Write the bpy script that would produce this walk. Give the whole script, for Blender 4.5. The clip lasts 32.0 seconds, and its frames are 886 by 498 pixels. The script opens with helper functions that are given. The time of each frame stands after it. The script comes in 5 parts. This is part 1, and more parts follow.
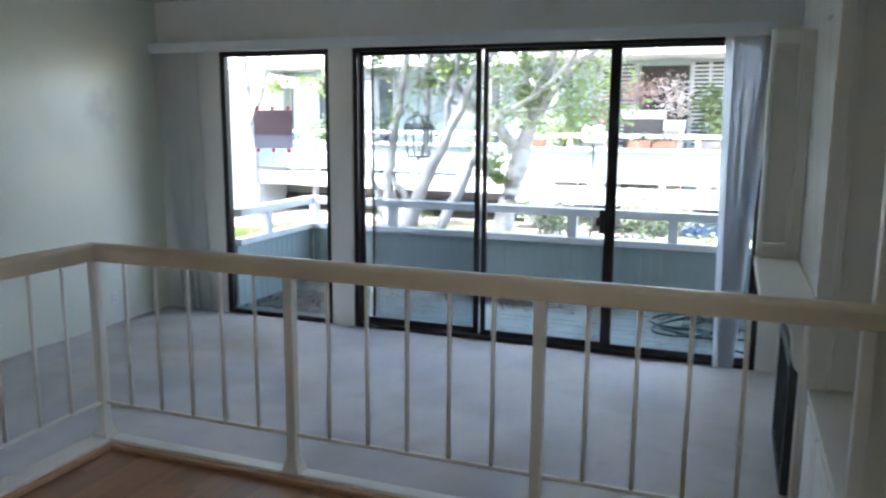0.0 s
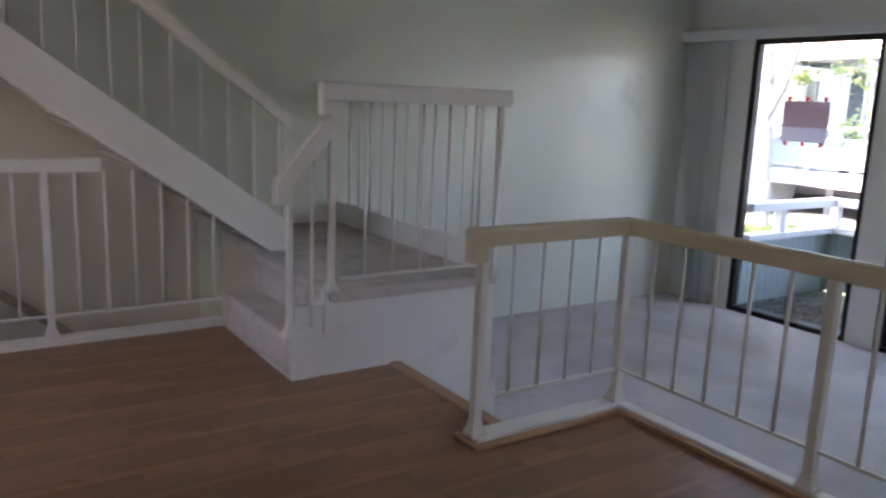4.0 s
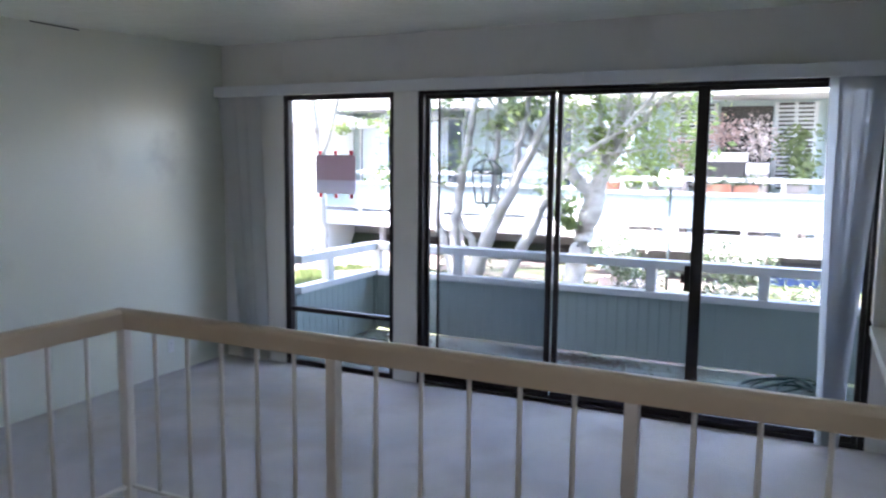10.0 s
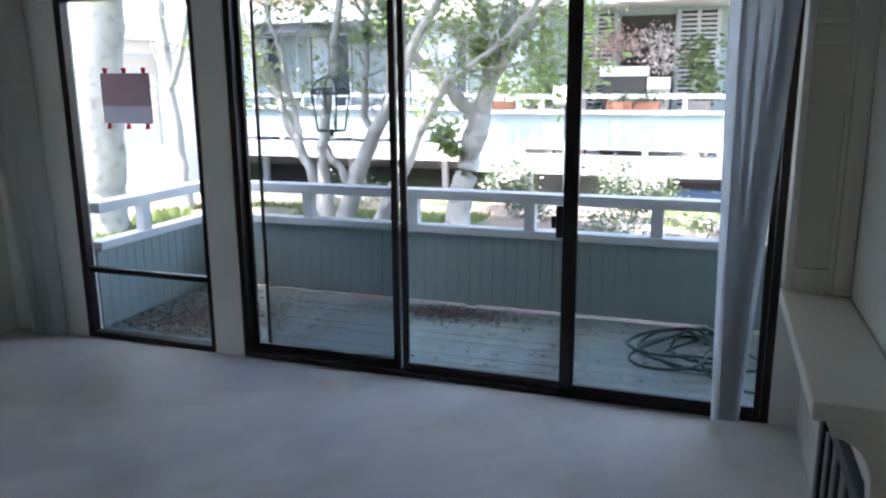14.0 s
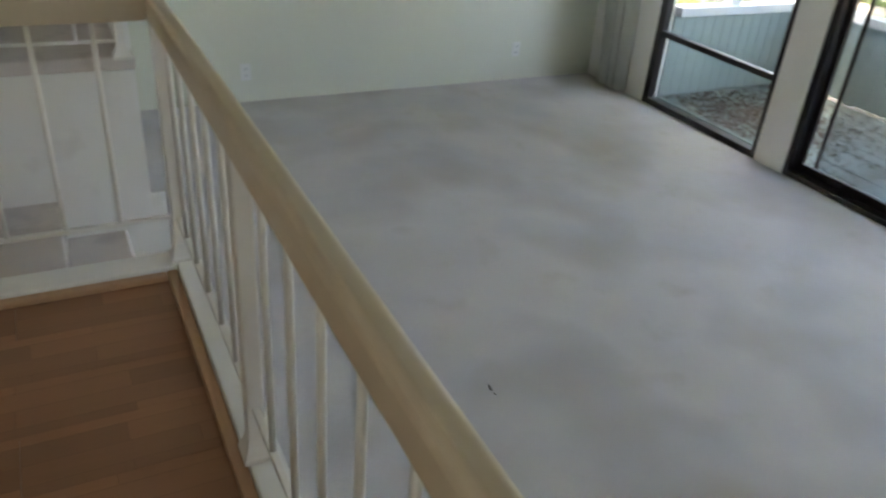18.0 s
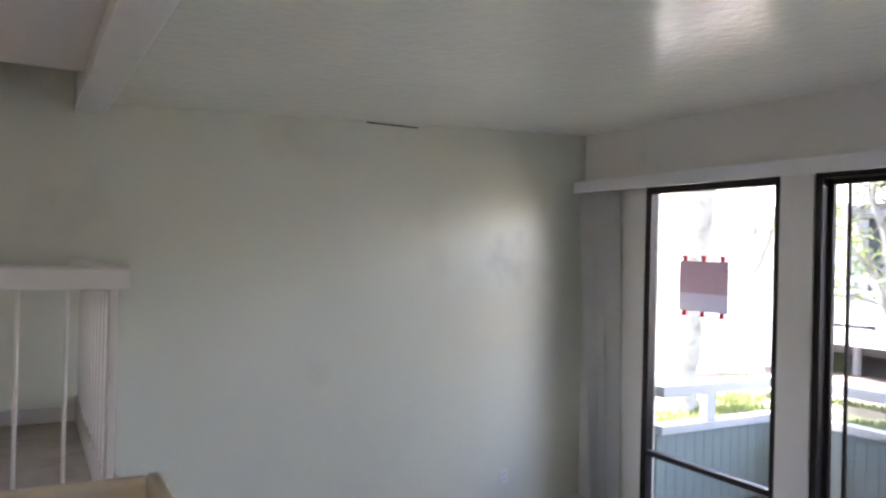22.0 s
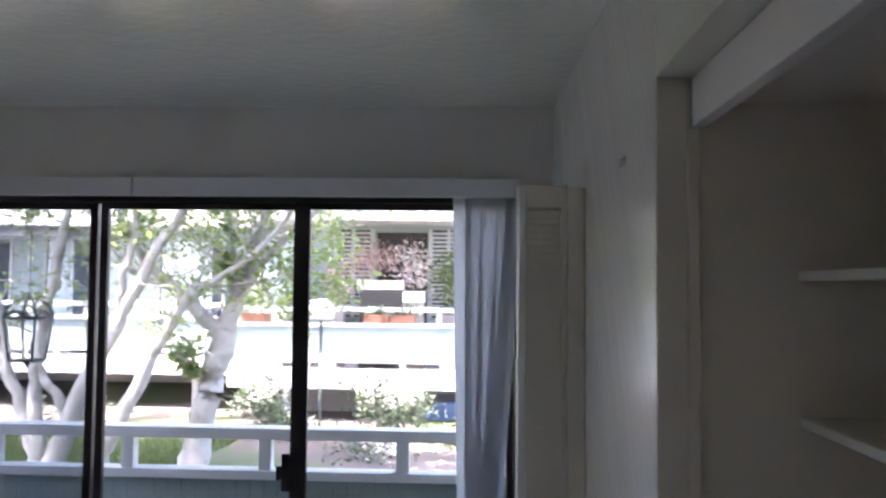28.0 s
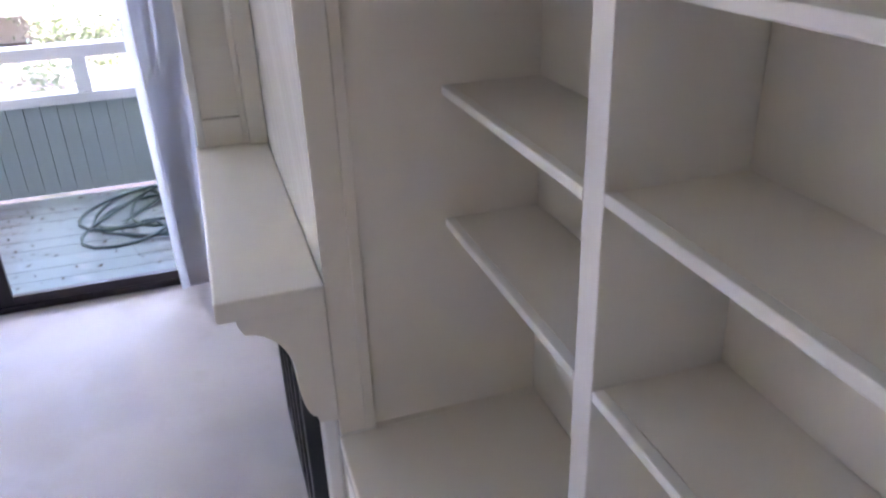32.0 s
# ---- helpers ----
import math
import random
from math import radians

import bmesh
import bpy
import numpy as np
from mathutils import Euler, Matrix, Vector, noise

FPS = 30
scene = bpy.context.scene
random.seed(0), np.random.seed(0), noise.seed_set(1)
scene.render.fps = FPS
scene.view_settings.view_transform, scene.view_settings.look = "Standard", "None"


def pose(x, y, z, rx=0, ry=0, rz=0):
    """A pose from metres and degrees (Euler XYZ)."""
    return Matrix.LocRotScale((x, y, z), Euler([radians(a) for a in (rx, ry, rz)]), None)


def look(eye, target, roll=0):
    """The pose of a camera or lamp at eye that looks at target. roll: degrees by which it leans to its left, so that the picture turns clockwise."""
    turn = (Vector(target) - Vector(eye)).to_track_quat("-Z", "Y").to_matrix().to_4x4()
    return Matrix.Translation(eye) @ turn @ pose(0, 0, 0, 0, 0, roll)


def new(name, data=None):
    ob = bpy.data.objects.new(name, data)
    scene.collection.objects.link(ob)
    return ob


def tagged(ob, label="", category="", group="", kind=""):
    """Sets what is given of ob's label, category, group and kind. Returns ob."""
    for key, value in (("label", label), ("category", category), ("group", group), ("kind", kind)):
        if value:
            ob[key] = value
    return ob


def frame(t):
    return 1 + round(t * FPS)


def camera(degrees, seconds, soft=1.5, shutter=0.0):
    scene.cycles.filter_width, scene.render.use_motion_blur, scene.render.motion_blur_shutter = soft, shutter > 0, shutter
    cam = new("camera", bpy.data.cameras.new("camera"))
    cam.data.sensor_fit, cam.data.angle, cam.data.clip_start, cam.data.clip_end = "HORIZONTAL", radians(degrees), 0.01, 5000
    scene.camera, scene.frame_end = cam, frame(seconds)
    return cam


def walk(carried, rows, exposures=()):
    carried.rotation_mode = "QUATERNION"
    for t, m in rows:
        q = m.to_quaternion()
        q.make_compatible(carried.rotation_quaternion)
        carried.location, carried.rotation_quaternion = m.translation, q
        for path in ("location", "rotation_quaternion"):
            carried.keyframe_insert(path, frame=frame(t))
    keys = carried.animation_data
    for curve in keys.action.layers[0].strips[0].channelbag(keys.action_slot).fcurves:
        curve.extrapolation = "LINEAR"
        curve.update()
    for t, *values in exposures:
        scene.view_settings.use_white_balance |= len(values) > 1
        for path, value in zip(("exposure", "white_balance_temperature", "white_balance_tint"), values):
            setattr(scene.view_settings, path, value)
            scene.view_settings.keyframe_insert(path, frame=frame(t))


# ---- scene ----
cam = camera(60.2, 32.0, soft=2.3, shutter=0.35)
PATH = [
    (0, (2.349, -2.328, 1.340), (1.653, -0.482, 1.011), 0.4),
    (0.5, (2.318, -2.346, 1.336), (1.465, -0.569, 1.002), 0.2),
    (1, (2.284, -2.363, 1.348), (1.305, -0.654, 1.001), 0.7),
    (1.5, (2.270, -2.369, 1.322), (1.161, -0.741, 0.978), 0.4),
    (2, (2.259, -2.367, 1.321), (1.058, -0.807, 0.971), 0.4),
    (2.5, (2.245, -2.372, 1.313), (0.929, -0.911, 0.948), 0.4),
    (3, (2.225, -2.376, 1.321), (0.801, -1.024, 0.943), 1.0),
    (3.5, (2.213, -2.391, 1.307), (0.679, -1.165, 0.926), 1.4),
    (4, (2.193, -2.418, 1.295), (0.558, -1.329, 0.920), 2.3),
    (4.5, (2.169, -2.452, 1.295), (0.451, -1.502, 0.914), 2.3),
    (6.5, (2.113, -2.540, 1.360), (0.234, -1.891, 1.143), 2.5),
    (7, (2.106, -2.514, 1.380), (0.226, -1.840, 1.265), 2.3),
    (7.5, (2.135, -2.495, 1.389), (0.326, -1.645, 1.307), 2.4),
    (8, (2.179, -2.425, 1.386), (0.500, -1.345, 1.281), 1.5),
    (8.5, (2.233, -2.366, 1.385), (0.754, -1.026, 1.254), 1.3),
    (9, (2.249, -2.254, 1.382), (0.988, -0.709, 1.221), -0.1),
    (9.5, (2.206, -2.096, 1.408), (1.158, -0.404, 1.208), 1.0),
    (10, (2.192, -1.940, 1.399), (1.328, -0.151, 1.167), 0.6),
    (10.5, (2.278, -1.748, 1.399), (1.499, 0.076, 1.141), 1.5),
    (11, (2.360, -1.551, 1.379), (1.701, 0.318, 1.106), 1.4),
    (11.5, (2.330, -1.368, 1.369), (1.749, 0.523, 1.073), 1.6),
    (12, (2.288, -1.221, 1.379), (1.756, 0.678, 1.048), 0.1),
    (12.5, (2.326, -1.064, 1.374), (1.726, 0.809, 1.009), -0.4),
    (13, (2.361, -0.886, 1.367), (1.706, 0.965, 0.989), 0.5),
    (13.5, (2.300, -0.714, 1.362), (1.651, 1.135, 0.964), -0.2),
    (15.5, (2.132, -0.286, 1.381), (1.238, 1.396, 0.772), 1.8),
    (16, (2.137, -0.234, 1.404), (1.020, 1.265, 0.692), 2.8),
    (16.5, (2.148, -0.221, 1.449), (0.949, 1.134, 0.598), 2.9),
    (17, (2.164, -0.220, 1.464), (0.888, 0.986, 0.506), 4.4),
    (17.5, (2.179, -0.229, 1.408), (0.785, 0.805, 0.414), 5.0),
    (18, (2.147, -0.245, 1.329), (0.630, 0.589, 0.327), 4.9),
    (18.5, (2.099, -0.281, 1.308), (0.506, 0.410, 0.316), 5.9),
    (19, (2.122, -0.303, 1.309), (0.455, 0.302, 0.384), 4.2),
    (19.5, (2.125, -0.322, 1.312), (0.374, 0.308, 0.578), 2.9),
    (20, (2.122, -0.305, 1.403), (0.316, 0.387, 0.892), 2.9),
    (20.5, (2.106, -0.305, 1.406), (0.281, 0.444, 1.077), 2.0),
    (21, (2.065, -0.302, 1.419), (0.247, 0.503, 1.203), 1.7),
    (21.5, (2.076, -0.299, 1.437), (0.276, 0.567, 1.340), 1.3),
    (22, (2.070, -0.296, 1.456), (0.318, 0.668, 1.462), 1.4),
    (22.5, (2.059, -0.200, 1.486), (0.375, 0.879, 1.526), 1.6),
    (23, (2.139, -0.191, 1.446), (0.570, 1.047, 1.499), 2.5),
    (23.5, (2.174, -0.157, 1.426), (0.727, 1.221, 1.505), 2.7),
    (24, (2.201, -0.140, 1.470), (0.892, 1.369, 1.562), 3.2),
    (24.5, (2.244, -0.084, 1.462), (1.097, 1.551, 1.573), 3.1),
    (25, (2.261, -0.053, 1.499), (1.308, 1.701, 1.630), 3.5),
    (25.5, (2.284, -0.037, 1.482), (1.487, 1.788, 1.675), 2.5),
    (27.5, (2.346, -0.118, 1.545), (2.110, 1.861, 1.715), 0.7),
    (28, (2.371, -0.126, 1.519), (2.278, 1.870, 1.613), 0.6),
    (28.5, (2.387, -0.115, 1.501), (2.455, 1.884, 1.511), -0.2),
    (29, (2.407, -0.095, 1.495), (2.598, 1.894, 1.407), -1.1),
    (29.5, (2.445, -0.064, 1.469), (2.716, 1.907, 1.261), -1.4),
    (30, (2.485, -0.026, 1.447), (2.860, 1.909, 1.110), -1.8),
    (30.5, (2.515, -0.022, 1.421), (2.958, 1.872, 0.954), -2.1),
    (31, (2.533, -0.022, 1.401), (3.021, 1.825, 0.808), -2.8),
    (31.5, (2.547, -0.022, 1.378), (3.072, 1.758, 0.634), -2.1),
    (32, (2.560, -0.022, 1.356), (3.090, 1.695, 0.479), -2.1),
]
EXPOSURE = [
    (0.0, 4.63, 6300, 13), (2.0, 4.30, 6400, 18), (3.0, 4.32, 6450, 20), (4.0, 4.50, 6550, 22), (7.2, 5.57, 6850, 22), (8.2, 5.44, 6600, 22), (9.5, 4.64, 6150, 22), (11.0, 4.12, 6250, 19), (12.0, 3.82, 6250, 17), (13.0, 3.87, 6200, 16), (16.0, 3.82, 7050, 12),
    (17.0, 4.35, 7400, 11), (18.0, 4.80, 7800, 11), (19.0, 5.18, 8300, 14), (21.0, 5.08, 7450, 23), (23.0, 4.59, 6750, 28), (25.0, 4.04, 6400, 25), (28.0, 4.10, 6550, 26), (30.0, 5.02, 6300, 29), (31.0, 5.38, 6500, 32), (32.0, 5.72, 6700, 35),
]
walk(cam, [(t, look(eye, target, roll)) for t, eye, target, roll in PATH], EXPOSURE)

# ---- world, sun, exposure ----
world = bpy.data.worlds.new("world")
scene.world = world
world.use_nodes = True
wn = world.node_tree.nodes
sky = wn.new("ShaderNodeTexSky")
sky.sky_type = "NISHITA"
sky.sun_disc = False
sky.sun_elevation = radians(70)
sky.dust_density = 3.0
sky.ozone_density = 0.6
sky.sun_rotation = radians(219)
wn["Background"].inputs["Strength"].default_value = 0.15
world.node_tree.links.new(sky.outputs["Color"], wn["Background"].inputs["Color"])

sun = new("sun", bpy.data.lights.new("sun", "SUN"))
sun.data.energy = 3.6
sun.data.angle = radians(0.5)
sun.data.color = (1.0, 0.95, 0.87)
sun.matrix_world = look((-3.6, -4.5, 16.2), (0.0, 0.0, 0.0))


# ---- materials ----
def mat(name, color, rough=0.5, metal=0.0, vary=0.08, scale=6.0, bump=0.0, bump_scale=60.0, spec=0.5, stretch=(1, 1, 1), grain=0.0, grain_scale=80.0, rand=0.0, coat=0.0, spin=(0, 0, 0), relief=None):
    m = bpy.data.materials.new(name)
    m.use_nodes = True
    nt = m.node_tree
    n, l = nt.nodes, nt.links
    b = n["Principled BSDF"]
    b.inputs["Roughness"].default_value = rough
    b.inputs["Metallic"].default_value = metal
    b.inputs["Specular IOR Level"].default_value = spec
    b.inputs["Coat Weight"].default_value = coat
    tc = n.new("ShaderNodeTexCoord")
    mp = n.new("ShaderNodeMapping")
    mp.inputs["Scale"].default_value = stretch
    turned = tc.outputs["Object"]
    if any(spin):
        vr = n.new("ShaderNodeVectorRotate")
        vr.rotation_type = "EULER_XYZ"
        vr.inputs["Rotation"].default_value = [radians(q) for q in spin]
        l.new(turned, vr.inputs["Vector"])
        turned = vr.outputs[0]
    l.new(turned, mp.inputs["Vector"])
    vec = mp.outputs["Vector"]
    n1 = n.new("ShaderNodeTexNoise")
    n1.inputs["Scale"].default_value = scale
    n1.inputs["Detail"].default_value = 5
    l.new(vec, n1.inputs["Vector"])
    n2 = n.new("ShaderNodeTexNoise")
    n2.inputs["Scale"].default_value = grain_scale
    n2.inputs["Detail"].default_value = 4
    l.new(vec, n2.inputs["Vector"])
    mixv = n.new("ShaderNodeMath")
    mixv.operation = "MULTIPLY_ADD"
    mixv.inputs[1].default_value = vary * 2
    mixv.inputs[2].default_value = 1 - vary
    l.new(n1.outputs["Fac"], mixv.inputs[0])
    val = mixv.outputs[0]
    if grain:
        g = n.new("ShaderNodeMath")
        g.operation = "MULTIPLY_ADD"
        g.inputs[1].default_value = grain * 2
        g.inputs[2].default_value = -grain
        l.new(n2.outputs["Fac"], g.inputs[0])
        a = n.new("ShaderNodeMath")
        l.new(val, a.inputs[0])
        l.new(g.outputs[0], a.inputs[1])
        val = a.outputs[0]
    if rand:
        oi = n.new("ShaderNodeObjectInfo")
        g = n.new("ShaderNodeMath")
        g.operation = "MULTIPLY_ADD"
        g.inputs[1].default_value = rand * 2
        g.inputs[2].default_value = -rand
        l.new(oi.outputs["Random"], g.inputs[0])
        a = n.new("ShaderNodeMath")
        l.new(val, a.inputs[0])
        l.new(g.outputs[0], a.inputs[1])
        val = a.outputs[0]
    sc = n.new("ShaderNodeVectorMath")
    sc.operation = "SCALE"
    sc.inputs[0].default_value = color
    l.new(val, sc.inputs["Scale"])
    l.new(sc.outputs[0], b.inputs["Base Color"])
    rr = n.new("ShaderNodeMath")
    rr.operation = "MULTIPLY_ADD"
    rr.inputs[1].default_value = 0.12
    rr.inputs[2].default_value = rough - 0.06
    l.new(n1.outputs["Fac"], rr.inputs[0])
    l.new(rr.outputs[0], b.inputs["Roughness"])
    if bump:
        n3 = n.new("ShaderNodeTexNoise")
        n3.inputs["Scale"].default_value = bump_scale
        n3.inputs["Detail"].default_value = 3
        l.new(vec, n3.inputs["Vector"])
        bp = n.new("ShaderNodeBump")
        bp.inputs["Strength"].default_value = bump
        bp.inputs["Distance"].default_value = 0.01
        l.new(n3.outputs["Fac"], bp.inputs["Height"])
        l.new(bp.outputs["Normal"], b.inputs["Normal"])
        if relief:
            n4 = n.new("ShaderNodeTexNoise")
            n4.inputs["Scale"].default_value = relief[0]
            n4.inputs["Detail"].default_value = 2
            l.new(tc.outputs["Object"], n4.inputs["Vector"])
            b2 = n.new("ShaderNodeBump")
            b2.inputs["Strength"].default_value = relief[1]
            b2.inputs["Distance"].default_value = 0.01
            l.new(n4.outputs["Fac"], b2.inputs["Height"])
            l.new(bp.outputs["Normal"], b2.inputs["Normal"])
            l.new(b2.outputs["Normal"], b.inputs["Normal"])
    return m


def thin(m, color, share):
    """Lets light through a thin sheet."""
    n, l = m.node_tree.nodes, m.node_tree.links
    b = n["Principled BSDF"]
    t = n.new("ShaderNodeBsdfTranslucent")
    t.inputs["Color"].default_value = (*color, 1)
    x = n.new("ShaderNodeMixShader")
    x.inputs[0].default_value = share
    l.new(b.outputs[0], x.inputs[1])
    l.new(t.outputs[0], x.inputs[2])
    l.new(x.outputs[0], n["Material Output"].inputs["Surface"])
    return m


def mottle(m, color, scale, lo, hi, detail=6):
    """Blends in irregular patches of another colour."""
    n, l = m.node_tree.nodes, m.node_tree.links
    tc = n.new("ShaderNodeTexCoord")
    nz = n.new("ShaderNodeTexNoise")
    nz.inputs["Scale"].default_value = scale
    nz.inputs["Detail"].default_value = detail
    l.new(tc.outputs["Object"], nz.inputs["Vector"])
    ramp = n.new("ShaderNodeValToRGB")
    ramp.color_ramp.elements[0].position, ramp.color_ramp.elements[1].position = lo, hi
    l.new(nz.outputs["Fac"], ramp.inputs["Fac"])
    b = n["Principled BSDF"]
    src = b.inputs["Base Color"].links[0].from_socket
    mx = n.new("ShaderNodeMix")
    mx.data_type = "RGBA"
    mx.inputs["B"].default_value = (*color, 1)
    l.new(ramp.outputs["Color"], mx.inputs["Factor"])
    l.new(src, mx.inputs["A"])
    l.new(mx.outputs["Result"], b.inputs["Base Color"])
    return m


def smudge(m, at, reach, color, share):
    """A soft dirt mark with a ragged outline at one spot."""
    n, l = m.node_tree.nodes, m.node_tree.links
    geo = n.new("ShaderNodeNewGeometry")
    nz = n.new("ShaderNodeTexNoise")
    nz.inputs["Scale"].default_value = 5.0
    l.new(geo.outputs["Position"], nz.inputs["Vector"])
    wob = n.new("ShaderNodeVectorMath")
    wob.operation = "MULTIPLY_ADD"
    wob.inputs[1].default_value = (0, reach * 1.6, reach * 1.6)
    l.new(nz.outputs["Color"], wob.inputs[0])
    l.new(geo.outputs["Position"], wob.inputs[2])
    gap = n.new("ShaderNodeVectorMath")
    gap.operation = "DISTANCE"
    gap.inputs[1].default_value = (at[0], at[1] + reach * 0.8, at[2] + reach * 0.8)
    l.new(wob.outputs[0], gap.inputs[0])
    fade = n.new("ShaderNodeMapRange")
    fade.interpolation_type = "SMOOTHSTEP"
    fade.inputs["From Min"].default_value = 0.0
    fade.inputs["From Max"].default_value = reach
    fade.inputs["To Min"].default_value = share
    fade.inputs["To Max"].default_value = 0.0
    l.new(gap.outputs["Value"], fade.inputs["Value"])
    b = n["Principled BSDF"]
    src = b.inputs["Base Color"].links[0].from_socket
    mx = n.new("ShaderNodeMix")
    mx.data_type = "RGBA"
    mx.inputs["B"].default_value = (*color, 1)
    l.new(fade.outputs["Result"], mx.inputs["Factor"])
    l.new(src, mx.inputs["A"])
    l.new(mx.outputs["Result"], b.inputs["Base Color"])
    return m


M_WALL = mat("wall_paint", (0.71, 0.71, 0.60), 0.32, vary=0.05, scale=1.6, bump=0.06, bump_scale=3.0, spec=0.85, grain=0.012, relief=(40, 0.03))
M_BREAST = mat("breast_gloss_paint", (0.76, 0.745, 0.68), 0.2, vary=0.04, scale=1.5, bump=0.13, bump_scale=4, spec=0.6, stretch=(1, 7, 0.5), spin=(33, 0, 0), relief=(6, 0.05))
M_WALL_B = mat("window_wall_paint", (0.81, 0.78, 0.74), 0.5, vary=0.05, scale=1.5, bump=0.06, bump_scale=14, relief=(50, 0.03))
M_CEIL = mat("ceiling_gloss_paint", (0.84, 0.845, 0.73), 0.19, vary=0.05, scale=1.2, bump=0.22, bump_scale=6, spec=0.5, stretch=(0.9, 1.2, 1), spin=(0, 0, 25), relief=(19, 0.34))
M_CEIL2 = mat("dining_ceiling_paint", (0.83, 0.795, 0.75), 0.6, vary=0.04, scale=1.2, bump=0.08, bump_scale=20)
M_BEIGE = mat("beige_wall", (0.665, 0.575, 0.468), 0.5, vary=0.04, scale=1.5, bump=0.08, bump_scale=12)
M_WINGW = mat("white_stucco", (0.78, 0.79, 0.79), 0.85, vary=0.05, scale=2, bump=0.3, bump_scale=60)
M_TRIM = mat("trim_gloss_paint", (0.82, 0.80, 0.76), 0.32, vary=0.03, scale=5, bump=0.04, bump_scale=30)
M_RAIL = mat("cream_rail_paint", (0.67, 0.565, 0.42), 0.34, vary=0.07, scale=4, bump=0.06, bump_scale=25, grain=0.03, grain_scale=50)
M_IRON = mat("painted_metal", (0.79, 0.755, 0.70), 0.4, vary=0.05, scale=10, bump=0.04, bump_scale=40)
M_CARPET = mat("carpet", (0.67, 0.63, 0.625), 0.95, vary=0.15, scale=1.7, bump=0.6, bump_scale=420, spec=0.1, grain=0.05, grain_scale=260)
M_STAIRC = mat("stair_carpet", (0.71, 0.635, 0.595), 0.95, vary=0.1, scale=4, bump=0.6, bump_scale=420, spec=0.1, grain=0.06, grain_scale=240)
M_BRONZE = mat("dark_bronze_aluminium", (0.035, 0.028, 0.028), 0.35, metal=0.6, vary=0.15, scale=8)
# one vinyl in two tones: greyer as if shaded, lighter as if daylit
M_BLIND_SHADE = thin(mat("vinyl_blind", (0.60, 0.605, 0.63), 0.8, vary=0.05, scale=4, bump=0.05, bump_scale=60, spec=0.2), (0.60, 0.63, 0.69), 0.12)
M_SLAT_LIT = thin(mat("lit_vinyl_blind", (0.84, 0.85, 0.87), 0.5, vary=0.04, scale=4, bump=0.05, bump_scale=60), (0.84, 0.87, 0.92), 0.3)
M_DRAPE = thin(mat("vinyl_drape", (0.86, 0.85, 0.83), 0.45, vary=0.05, scale=4, bump=0.05, bump_scale=60), (0.88, 0.87, 0.85), 0.06)
M_VALANCE = mat("vinyl_valance", (0.76, 0.76, 0.78), 0.4, vary=0.03, scale=4)
M_SHELF = mat("bookcase_paint", (0.80, 0.75, 0.665), 0.42, vary=0.05, scale=3, bump=0.06, bump_scale=22, relief=(60, 0.04))
M_SHELFE = mat("shelf_edge_paint", (0.80, 0.78, 0.73), 0.4, vary=0.03, scale=6)
M_BLACK = mat("black_firebox", (0.02, 0.02, 0.022), 0.5, vary=0.3, scale=9)
M_BRONZEG = mat("smoked_fireglass", (0.01, 0.01, 0.012), 0.06, vary=0.2, scale=5)
M_DECK = mat("weathered_deck", (0.165, 0.212, 0.212), 0.85, vary=0.22, scale=5, bump=0.15, bump_scale=20, stretch=(1, 8, 1), grain=0.12, grain_scale=40, rand=0.07)
M_SIDE = mat("grey_green_siding", (0.25, 0.31, 0.305), 0.7, vary=0.08, scale=3, bump=0.06, bump_scale=30, stretch=(3, 3, 1), rand=0.03)
M_WHITEW = mat("white_painted_wood", (0.56, 0.58, 0.60), 0.5, vary=0.05, scale=5, bump=0.1, bump_scale=30)
M_PLASTIC = mat("white_plastic", (0.78, 0.77, 0.74), 0.35, vary=0.02)
M_WOODTRIM = mat("oak_trim", (0.48, 0.285, 0.165), 0.4, vary=0.14, scale=6, stretch=(1, 12, 12), grain=0.08)
M_DARKW = mat("dark_wood", (0.33, 0.26, 0.20), 0.5, vary=0.12, scale=6)
M_IRONB = mat("verdigris_iron", (0.10, 0.12, 0.12), 0.6, metal=0.3, vary=0.2, scale=20)
M_HOSE = mat("green_rubber", (0.010, 0.045, 0.042), 0.45, vary=0.15, scale=20)
M_RED = thin(mat("red_vinyl", (0.72, 0.03, 0.06), 0.4, vary=0.05), (0.8, 0.05, 0.09), 0.6)
M_SIGN = thin(mat("panel_mauve", (0.44, 0.37, 0.39), 0.5, vary=0.05), (0.46, 0.37, 0.385), 0.7)
M_SIGN2 = thin(mat("panel_pale", (0.58, 0.56, 0.59), 0.5, vary=0.05), (0.58, 0.56, 0.60), 0.7)
M_STUCCO = mat("pale_stucco", (0.52, 0.52, 0.51), 0.85, vary=0.06, scale=3, bump=0.3, bump_scale=70)
M_OPPW = mat("pale_green_stucco", (0.36, 0.43, 0.43), 0.85, vary=0.06, scale=2, bump=0.3, bump_scale=60)
# undercroft wall with its shade in the colour; pots and a stand reuse the grey
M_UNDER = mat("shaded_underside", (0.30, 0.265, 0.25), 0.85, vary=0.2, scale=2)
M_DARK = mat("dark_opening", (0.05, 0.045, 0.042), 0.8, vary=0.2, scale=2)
M_GLASSDARK = mat("far_window_glass", (0.06, 0.08, 0.10), 0.08, vary=0.2, scale=1)
M_TERRA = mat("terracotta", (0.31, 0.13, 0.09), 0.8, vary=0.15, scale=8)
M_BARK = mat("pale_bark", (0.34, 0.33, 0.315), 0.88, vary=0.4, scale=6, bump=0.6, bump_scale=34, stretch=(1, 1, 0.4), grain=0.12, grain_scale=30)
